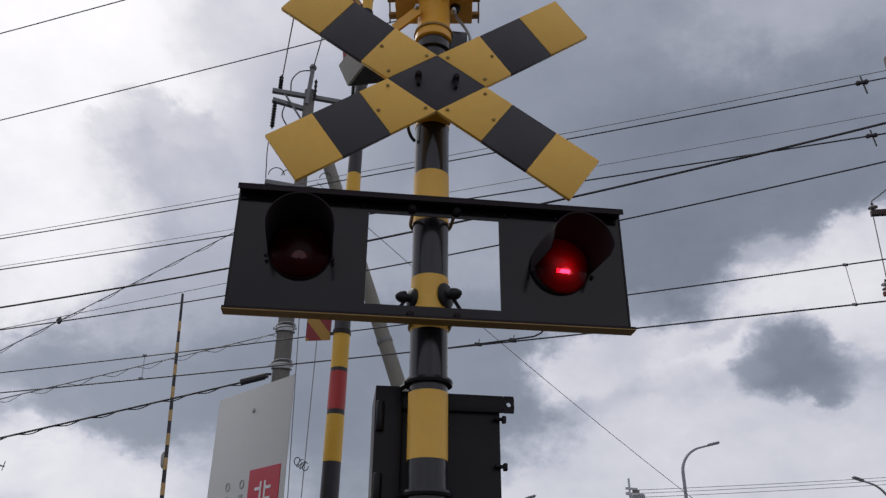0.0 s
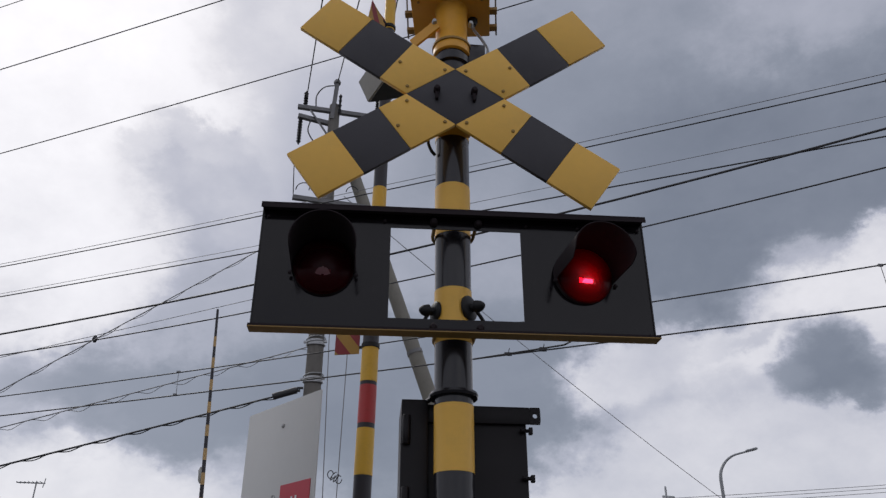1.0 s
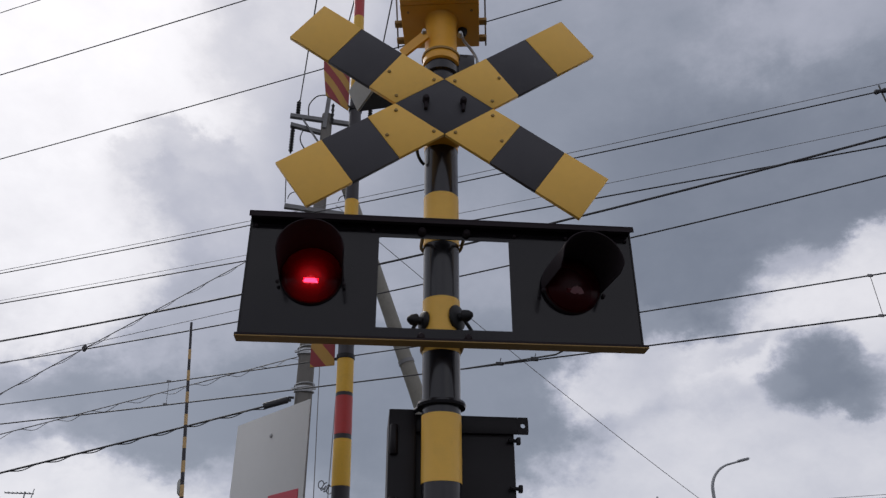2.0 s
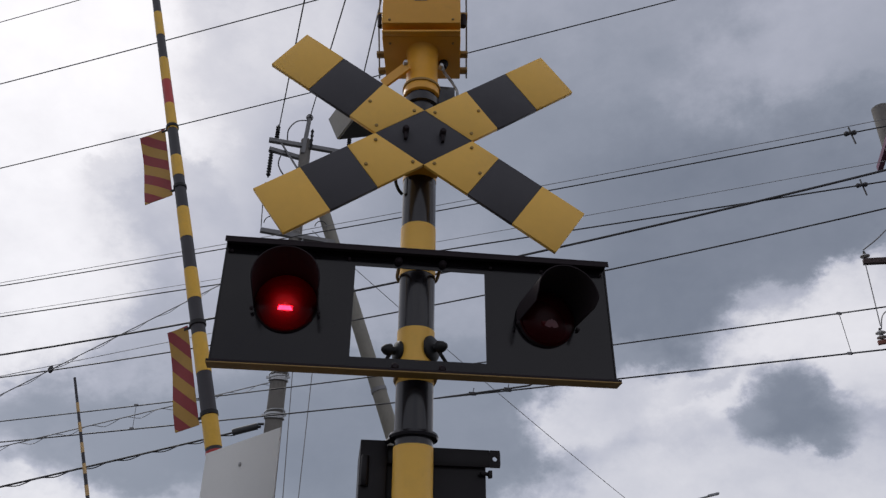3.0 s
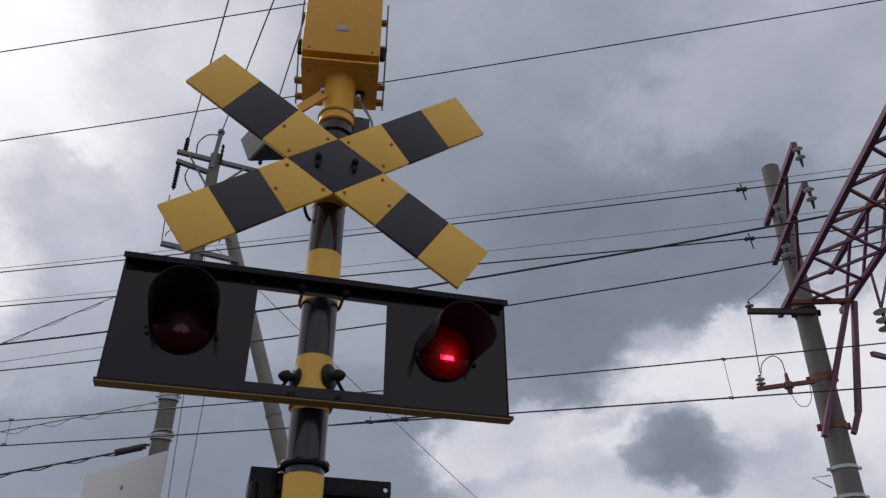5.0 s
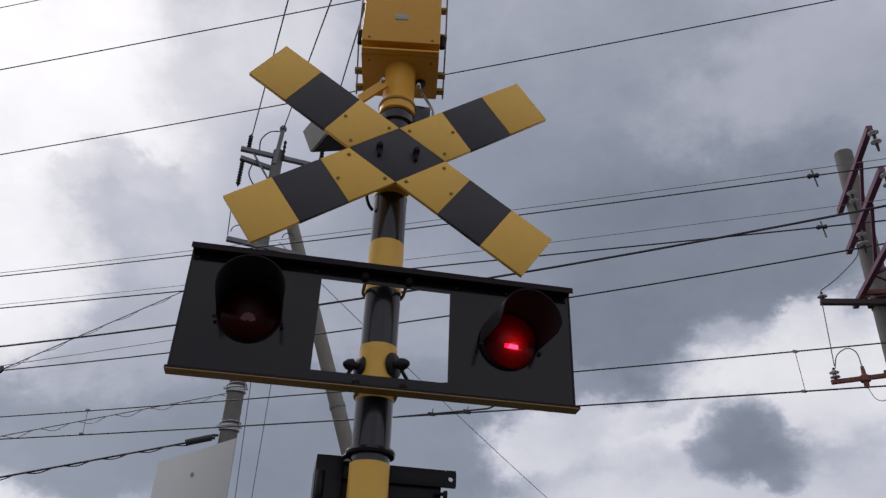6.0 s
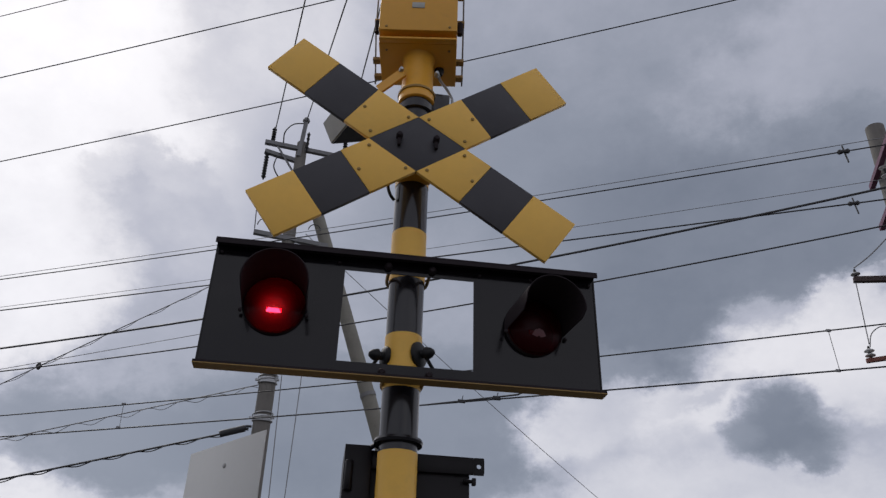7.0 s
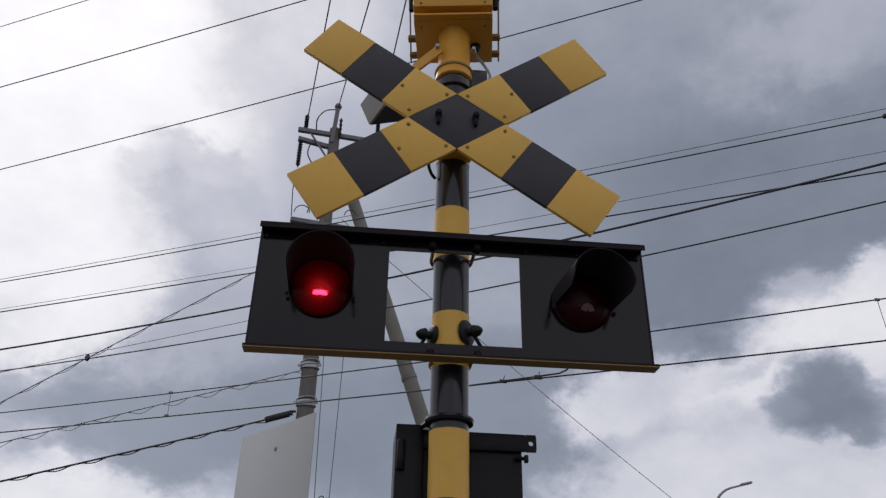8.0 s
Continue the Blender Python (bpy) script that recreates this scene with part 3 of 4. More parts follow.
def build_top(s):
    """Yellow box on the post's top, with its pipe, straps, loudspeaker and cable."""
    y0, y1, zb, zt, hx = 0.022, 0.30, 3.893, 4.55, 0.154
    bm = B()
    lathe(bm, [(0.064, 3.655), (0.070, 3.66), (0.070, 3.71), (0.063, 3.722), (0.061, 3.83), (0.061, 3.870), (0.063, 3.886), (0.068, 3.896)], pose(PX, PY, 0), 32)
    part("top_pipe", bm, YELLOW_BOX, s, "yellow flanged pipe under the box")
    bm = B()
    lathe(bm, [(0.068, 3.692), (0.0745, 3.694), (0.0745, 3.703), (0.068, 3.705)], pose(PX, PY, 0), 32)
    part("pipe_ring", bm, OCHRE, s)
    bm = B()
    lathe(bm, [(0.058, 3.60), (0.07, 3.605), (0.07, 3.635), (0.058, 3.64)], pose(PX, PY, 0), 32)
    part("top_collar", bm, BLACK_PAINT, s, "black collar round the post")
    part("junction_box", box(B(), 0.062, 0.128, 0.13, 0.20, 3.625, 3.715, 0.004), BLACK_PAINT, s, "small black box beside the collar")
    case = part("direction_box", spin(box(B(), -hx, hx, y0 + 0.036, y1, zb, zt, 0.004)), YELLOW_BOX, s, "yellow steel indicator box on the top")
    part("front_plate", spin(box(B(), -hx, hx, y0 - 0.006, y0 + 0.034, zb + 0.034, zt, 0.004)), YELLOW_BOX, case, "yellow front door of the box")
    part("sill", spin(box(B(), -hx + 0.002, hx - 0.002, y0 + 0.008, y0 + 0.036, zb + 0.002, zb + 0.012, 0.002)), YELLOW_BOX, case)
    part("name_plate", spin(box(B(), -0.028, 0.022, y0 - 0.009, y0 - 0.006, zb + 0.155, zb + 0.185, 0.001)), GREY_PLASTIC, case, "small grey plate")
    for x in (-hx + 0.03, hx - 0.03):
        part("bolt", spin(bolt(B(), (x, y0 - 0.006, zb + 0.05), (0, -1, 0), 0.005, 0.005)), BOLT, case)
        part("bolt", spin(bolt(B(), (x, y0 + 0.07, zb), (0, 0, -1), 0.005, 0.005)), BOLT, case)
    for sx in (-1, 1):
        for z, d in ((zb + 0.012, 0.24), (zb + 0.016, 0.15), (zb + 0.18, 0.10), (zb + 0.36, 0.12)):
            part("clip", spin(box(B(), sx * hx - 0.016 + sx * 0.014, sx * hx + 0.016 + sx * 0.014, y0 + d - 0.014, y0 + d + 0.014, z - 0.008, z + 0.008, 0.002)), OCHRE, case, "yellow side clip darkened for shade and dirt")
        bm = B()
        tube(bm, [(sx * (hx + 0.026), y0 + 0.26, zb - 0.012), (sx * (hx + 0.026), y0 + 0.12, zb + 0.16), (sx * (hx + 0.026), y0 + 0.1, zb + 0.45)], 0.0035, seg=6)
        part("side_rod", spin(bm), ARM_GREY, case, "thin steel rod")
        bm = B()
        tube(bm, [(sx * (hx + 0.010), y0 + 0.05, zb + 0.07), (sx * (hx + 0.012), y0 + 0.05, zb + 0.13)], 0.012, seg=8)
        part("side_hinge", spin(bm), HOOD_BLACK, case, "dark side hinge")
    bm = B()
    bar(bm, (-0.06, 0.10, 3.775), (-0.15, 0.15, 3.715), 0.010, 0.045)
    strap = part("strap", bm, YELLOW_BOX, s, "yellow flat strap")
    for x in (-0.07, 0.07):
        part("bolt", lathe(B(), [(0.010, 0), (0.010, 0.016), (0.007, 0.024)], pose(x, 0.11, 3.785, 90, 0, 0), 8), STEEL, strap)
    # grey loudspeaker behind the crossed boards
    bm = B()
    corner, deep, tall, long = Vector((-0.317, 0.370, 3.591)), Vector((-0.06, 0.14, 0)), Vector((-0.045, 0, 0.105)), Vector((0.19, 0.01, 0.055))
    grid = {}
    for i in (0, 1):
        for j in (0, 1):
            for k in (0, 1):
                taper = 1 - 0.25 * k
                grid[i, j, k] = bm.verts.new(corner - deep * i * taper + tall * j * taper + long * k)
    for axis in range(3):
        for side in (0, 1):
            ring = []
            for p, q in ((0, 0), (1, 0), (1, 1), (0, 1)):
                key = [p, q]
                key.insert(axis, side)
                ring.append(grid[tuple(key)])
            # the underside takes the near-black material, standing in for its shade
            bm.faces.new(ring).material_index = 1 if (axis, side) == (1, 0) else 0
    bmesh.ops.recalc_face_normals(bm, faces=bm.faces)
    bmesh.ops.bevel(bm, geom=list(bm.edges), offset=0.005, segments=2, affect="EDGES")
    part("loudspeaker", bm, [GREY_PLASTIC, RUBBER], s, "grey tapered loudspeaker case with its underside painted dark for shade")
    bm = B()
    lathe(bm, [(0.020, 0), (0.020, 0.012), (0.013, 0.028)], pose(0.09, 0.19, zb, 180), 12)
    part("cable_gland", bm, RUBBER, s)
    bm = B()
    pts = [(0.09, 0.19, zb - 0.02), (0.094, 0.188, 3.84), (0.125, 0.17, 3.77), (0.14, 0.14, 3.69), (0.12, 0.12, 3.61), (0.07, 0.11, 3.55)]
    tube(bm, curve_points(pts), 0.006, seg=8)
    part("cable", bm, POLE_GREY, s, "grey cable in a loop")


signal = build_signal()


def build_cabinet():
    c = thing("equipment_cabinet", 0.04, 0.34, 1.25, "black steel equipment cabinet clamped behind the post", "cabinet")
    x0, x1, y0, y1, z0, z1 = -0.135, 0.235, 0.225, 0.46, 1.25, 2.30
    bm = B()
    box(bm, x0, x1, y0, y1, z0, z1, 0.006)
    body = part("body", bm, CABINET_BLACK, c)
    bm = B()
    box(bm, x0 - 0.022, x0 - 0.003, y0 - 0.03, y1 - 0.03, z0, z1 + 0.03, 0.003)
    box(bm, x0 - 0.022, x0 + 0.06, y0 - 0.032, y0 - 0.026, z0, z1 + 0.03, 0.002)
    part("door", bm, CABINET_BLACK, body, "black folded cabinet door")
    for z in (2.235, 2.02, 1.5):
        bm = B()
        lathe(bm, [(0.011, -0.045), (0.013, -0.042), (0.013, 0.042), (0.011, 0.045)], pose(x0 - 0.006, y0 - 0.035, z), 12)
        part("hinge", bm, CABINET_BLACK, body)
    bm = B()
    pts = [(x0 + 0.045, z1 - 0.035), (x1 + 0.010, z1 - 0.035), (x1 + 0.010, z1 + 0.018), (x0 + 0.045, z1 + 0.021)]
    prism(bm, pts, y0 - 0.012, 0.008, 0.001)
    part("mounting_plate", bm, CABINET_BLACK, body, "black top mounting plate")
    bm = B()
    cx, cz, hw, hh, n = x1 + 0.027, z1 - 0.0085, 0.017, 0.0265, 24
    rows = []
    for k in range(n):
        ca, sa = math.cos(math.tau * k / n), math.sin(math.tau * k / n)
        t = min(hw / max(abs(ca), 1e-6), hh / max(abs(sa), 1e-6))
        rows.append([bm.verts.new((cx + r * ca, y, cz + r * sa)) for y in (y0 - 0.012, y0 - 0.004) for r in (t, 0.0075)])
    for a, b in zip(rows, rows[1:] + rows[:1]):
        for p, q in ((0, 1), (1, 3), (3, 2), (2, 0)):
            bm.faces.new((a[p], b[p], b[q], a[q]))
    part("lug", bm, CABINET_BLACK, body, "black lug with a round hole")
    for z in (2.245, 2.10, 1.6):
        bm = B()
        tube(bm, [(x1 - 0.02, y0 - 0.01, z), (x1 + 0.012, y0 - 0.005, z)], 0.006, seg=8)
        box(bm, x1 + 0.006, x1 + 0.018, y0 - 0.012, y0 + 0.006, z - 0.011, z + 0.011, 0.002)
        part("latch", bm, CABINET_BLACK, body)
    for z in (1.98, 2.29):
        part("clamp", box(B(), -0.03, 0.03, 0.20, 0.226, z, z + 0.035, 0.003), BLACK_PAINT, body)


build_cabinet()


# ---- emergency sign ----
def build_sign():
    tr, tl = Vector((-0.447, 0.79)), Vector((-0.775, 1.21))
    w = (tl - tr).length
    yaw = math.degrees(math.atan2((tr - tl).y, (tr - tl).x))
    mid = (tl + tr) / 2
    s = thing("emergency_sign", mid.x, mid.y, 0, "white upright enamel sign with a red emergency square", "sign")
    m = pose(0, 0, 0, 0, 0, yaw)
    z1, z0 = 2.537, 1.35
    bm = B()
    box(bm, -w / 2, w / 2, 0.0, 0.004, z0, z1, 0.001)
    plate = part("plate", bm, WHITE_SIGN, s, "white enamelled plate", at=m)
    for z in (2.442, 1.5):
        part("bolt", bolt(B(), (0.012, 0, z), (0, -1, 0), 0.009, 0.006), GREY_PRINT, plate, at=Matrix())
    bm = B()
    box(bm, 0.035, 0.236, -0.003, 0.0, 1.80, 2.205)
    red = part("red_square", bm, RED_SIGN, plate, "red printed square", at=Matrix())
    bm = B()
    # the sign for 'not': two uprights with three strokes on either side
    for sx in (-1, 1):
        box(bm, 0.135 + sx * 0.014 - 0.005, 0.135 + sx * 0.014 + 0.005, -0.005, -0.003, 1.99, 2.155)
        for z in (2.13, 2.09, 2.045):
            a, b = sorted((0.135 + sx * 0.014, 0.135 + sx * 0.052))
            box(bm, a, b, -0.005, -0.003, z - 0.0055, z + 0.0055)
    part("white_writing", bm, WHITE_PRINT, plate, "white printed character", at=Matrix())
    for x in (-0.115, -0.015):
        bm = B()
        tube(bm, [(x + 0.013 * math.cos(a), -0.001, 2.16 + 0.016 * math.sin(a)) for a in np.linspace(0, math.tau, 17)], 0.002, seg=5)
        part("printed_ring", bm, GREY_PRINT, plate, "small grey printed ring", at=Matrix())
        for i in range(6):
            bm = B()
            box(bm, x - 0.012, x + 0.012, -0.003, -0.001, 2.11 - i * 0.035 - 0.012, 2.11 - i * 0.035 + 0.012)
            part("small_writing", bm, GREY_PRINT, plate, "small grey printed bar", at=Matrix())
    bm = B()
    tube(bm, [(0, 0.034, 0), (0, 0.034, 2.45)], 0.03, seg=16)
    part("post", bm, STEEL, s, at=m)


build_sign()

# ---- crossing gates ----
TURN = 156          # both arms swing along the line of the tracks
FLAGS = []


def build_gate(name, px, py, r0, r1, reach, first, bands, flags, label, tape):
    g = thing(name, px, py, 0, label, "crossing gate", "crossing gates")
    bm = B()
    box(bm, -0.16, 0.16, 0.10, 0.42, 0.0, 1.05, 0.02)
    part("housing", bm, YELLOW_BOX, g, "yellow gate machine housing", at=pose(0, 0, 0, 0, 0, TURN))
    bm = B()
    lathe(bm, [(0.05, -0.12), (0.05, 0.06)], pose(0, 0, 0, 90), 16)
    part("hub", bm, STEEL, g, at=pose(0, 0, 0.9, 0, 0, TURN))
    bm = B()
    tube(bm, [(0, 0, first), (0, 0, reach)], r0, r1, seg=16)
    arm = part("arm", bm, BLACK_SHEET, g, "black and yellow banded gate arm", at=pose(0, 0, 0.9, 0, 0, TURN))
    def rad(z):
        return r0 + (r1 - r0) * (z - first) / (reach - first)
    for z0, z1, red in bands:
        bm = B()
        lathe(bm, [(rad(z0) - 0.003, z0), (rad(z0) + 0.0012, z0), (rad(z1) + 0.0012, z1), (rad(z1) - 0.003, z1)], None, 16)
        part("red_band" if red else "yellow_band", bm, RED_ARM if red else tape, arm, at=Matrix())
    for z0, z1, w in flags:
        r = rad((z0 + z1) / 2)
        bm = striped_flag(r, z0, z1, w)
        first_clip = len(bm.faces)
        for z in (z0 + 0.03, z1 - 0.02):
            lathe(bm, [(r + 0.001, z - 0.012), (r + 0.006, z - 0.01), (r + 0.006, z + 0.01), (r + 0.001, z + 0.012)], None, 16)
            box(bm, r, r + 0.04, -0.004, 0.004, z - 0.006, z + 0.006)
        bm.faces.ensure_lookup_table()
        for f in bm.faces[first_clip:]:
            f.material_index = 2
        FLAGS.append(part("flag", bm, [FLAG_YELLOW, FLAG_RED, RUBBER], arm, "red and yellow striped warning flag", at=Matrix()))
    return arm


def striped_flag(r, z0, z1, w):
    """A slightly buckled sheet beside the arm, with slanting red bars woven in."""
    bm = B()
    n, rise = 6, -0.15
    pitch = (z1 - z0) / 6.8
    marks = [z0 + pitch * (i - 3) for i in range(14)]
    sides = []
    for t in (-0.0022, 0.0022):
        cols = []
        for i in range(n + 1):
            x = r + 0.02 + w * i / n
            col = []
            for q in marks:
                z = min(max(q + 0.03 - rise * i / n, z0), z1)
                fold = 0.014 * math.sin((z - z0) / (z1 - z0) * 5.0 + x * 9) * (x - r) / w
                col.append(bm.verts.new((x + 0.005 * math.sin((z - z0) * 9) * i / n, fold + t, z)))
            cols.append(col)
        sides.append(cols)
        for c, d in zip(cols, cols[1:]):
            for j in range(len(marks) - 1):
                f = bm.faces.new((c[j], d[j], d[j + 1], c[j + 1]))
                f.material_index = j % 2
    a, b = sides
    for k in range(n):
        for e in (0, -1):
            bm.faces.new((a[k][e], a[k + 1][e], b[k + 1][e], b[k][e]))
    for k in (0, n):
        for j in range(len(marks) - 1):
            bm.faces.new((a[k][j], a[k][j + 1], b[k][j + 1], b[k][j])).material_index = j % 2
    return bm


NEAR_BANDS = [(0.4, 0.62, 0), (0.82, 1.02, 0), (1.40, 1.60, 0), (1.622, 1.793, 1), (1.81, 1.985, 0), (2.20, 2.415, 0), (2.63, 2.82, 0), (3.03, 3.24, 0), (3.48, 3.635, 0), (3.86, 4.075, 0), (4.075, 4.29, 1), (4.29, 4.50, 0), (4.73, 4.97, 0), (5.17, 5.40, 0), (5.61, 5.83, 0), (6.06, 6.28, 0)]
FAR_BANDS = [(0.5 + 0.27 * i, 0.63 + 0.27 * i, 0) for i in range(14)]
near_arm = build_gate("crossing_gate", -0.30, 1.25, 0.043, 0.020, 6.6, 0.2, NEAR_BANDS, [(3.37, 3.90, 0.165), (1.95, 2.50, 0.115)], "yellow and black crossing gate with a lowering arm", YELLOW_ARM)
far_arm = build_gate("crossing_gate", -2.0, 6.87, 0.030, 0.015, 4.5, 0.2, FAR_BANDS, [], "far crossing gate with a slim banded lowering arm", FADED_ARM)

bm = B()
lathe(bm, [(0.010, -0.09), (0.026, -0.06), (0.030, 0.05), (0.012, 0.09)], pose(0.03, 0, 2.5), 12)
part("arm_reflector", bm, GREY_PLASTIC, far_arm, "small pale reflector on the arm", at=Matrix())

# ---- overhead line ----
MAST = (7.05, 5.80)
ALONG = Vector((-math.cos(radians(24)), math.sin(radians(24)), 0))      # along the tracks, away from the mast
OUT = Vector((-math.sin(radians(24)), -math.cos(radians(24)), 0))       # across the tracks, towards the road
EYE = Vector((-0.22, -2.21, 1.628))


def line_point(s, z, out=0.0):
    """A place s metres along the tracks from the mast at height z, the whole wire set nearer across the tracks by out metres."""
    p = Vector((MAST[0], MAST[1], 0)) + ALONG * s + Vector((0, 0, z))
    if out:
        k = ((p - EYE).dot(OUT) + out) / (p - EYE).dot(OUT)
        p = EYE + (p - EYE) * k
    return p


def build_wire(name, label, q, s0, s1, r, out=0.0, mat=None):
    """An overhead wire: height q[0]*s*s + q[1]*s + q[2] over the way s along the tracks."""
    bm = B()
    pts = [line_point(s, q[0] * s * s + q[1] * s + q[2], out) for s in np.linspace(s0, s1, 28)]
    tube(bm, pts, r, seg=6)
    ob = part(name, bm, mat or WIRE)
    return tagged(ob, label, "cable", "overhead wires")


def build_wires():
    for q, r, out, mat in (
        ((0.0012, -0.0483, 8.878), 0.005, 1.5, WIRE_THIN), ((0.0013, -0.0462, 8.754), 0.009, 1.5, WIRE),
        ((0.0012, -0.0466, 8.184), 0.004, 1.5, WIRE_THIN), ((0.0004, -0.0172, 7.857), 0.011, 0.4, WIRE),
        ((0.0034, -0.1269, 8.043), 0.015, 1.45, WIRE), ((0.0035, -0.1184, 7.458), 0.011, 0.3, WIRE),
        ((0.0012, -0.0424, 6.036), 0.009, 0.6, WIRE), ((0.0006, -0.0186, 5.459), 0.010, 0.6, WIRE),
    ):
        build_wire("overhead_wire", "dark overhead line wire along the tracks", q, -5, 26, r, out, mat)
    for q, r in (((0.0, -0.035, 16.54), 0.010), ((0.0009, -0.0658, 14.625), 0.013), ((0.001, -0.0754, 12.2045), 0.012)):
        build_wire("overhead_wire", "dark twisted cable high above the tracks", q, -8, 26, r)
    # droppers between the two lowest wires
    for s, za, zb in ((1.13, 5.99, 5.44), (11.53, 5.72, 5.34)):
        bm = B()
        tube(bm, [line_point(s, za, 0.6), line_point(s - 0.02, zb, 0.6)], 0.0045, seg=6)
        for z in (za, zb):
            p = line_point(s, z, 0.6)
            box(bm, p.x - 0.03, p.x + 0.03, p.y - 0.012, p.y + 0.012, p.z - 0.016, p.z + 0.016, 0.003)
        tagged(part("dropper", bm, WIRE_THIN), "thin dropper wire with clamps", "cable", "droppers")
    # clamps and a hooked tail on the contact wire
    for s, h in ((6.0, 0.03), (5.5, 0.04)):
        p = line_point(s, 0.0006 * s * s - 0.0186 * s + 5.459, 0.6)
        bm = B()
        box(bm, p.x - 0.05, p.x + 0.05, p.y - 0.02, p.y + 0.02, p.z - 0.01, p.z + h, 0.004)
        bar(bm, p, p + Vector((0.02, 0, 0.09)), 0.01, 0.01, (0, 1, 0))
        tagged(part("wire_clamp", bm, WIRE), "small dark clamp on a wire", "clamp", "wire clamps")
    for q, sd, o in (((0.0013, -0.0462, 8.754), 0.36, 1.5), ((0.0004, -0.0172, 7.857), 0.42, 0.4)):
        p = line_point(sd, q[0] * sd * sd + q[1] * sd + q[2], o)
        bm = B()
        lathe(bm, [(0.02, -0.07), (0.035, -0.05), (0.02, 0.0), (0.035, 0.05), (0.02, 0.07)], Matrix.Translation(p) @ ALONG.to_track_quat("Z", "Y").to_matrix().to_4x4(), 8)
        bar(bm, p + Vector((0, 0, 0.09)), p - Vector((-0.03, 0, 0.16)), 0.014, 0.014, (0, 1, 0))
        tagged(part("wire_clamp", bm, WIRE), "dark clamp with a tail on a wire", "clamp", "wire clamps")
    p = line_point(13.4, 6.52, 0.3)
    tagged(part("wire_clamp", lathe(B(), [(0.02, -0.06), (0.05, 0), (0.02, 0.06)], Matrix.Translation(p), 10), WIRE), "small dark clamp on a wire", "clamp", "wire clamps")
    bm = B()
    a = line_point(6.5, 5.363, 0.6)
    tube(bm, [a, line_point(5.6, 5.40, 0.6), line_point(5.2, 5.42, 0.6), line_point(5.1, 5.46, 0.6), line_point(5.04, 5.53, 0.6)], 0.012, seg=6)
    tagged(part("wire_tail", bm, WIRE), "dark hooked wire end", "cable")


build_wires()


def insulator(bm, p, n=3, r=0.05, h=0.09, down=True):
    """A string of porcelain sheds."""
    p = Vector(p)
    sg = -1 if down else 1
    prof = [(0.012, 0)]
    for i in range(n):
        z = sg * (0.03 + i * h)
        prof += [(0.02, z), (r, z + sg * 0.012), (r, z + sg * 0.02), (0.022, z + sg * 0.045)]
    prof += [(0.015, sg * (0.03 + n * h)), (0.012, sg * (0.05 + n * h))]
    lathe(bm, prof, Matrix.Translation(p), 14)
    for f in bm.faces:          # the caps between the sheds are dark
        c = f.calc_center_median()
        f.material_index = 1 if math.hypot(c.x - p.x, c.y - p.y) < 0.018 + 0.1 * r else 0


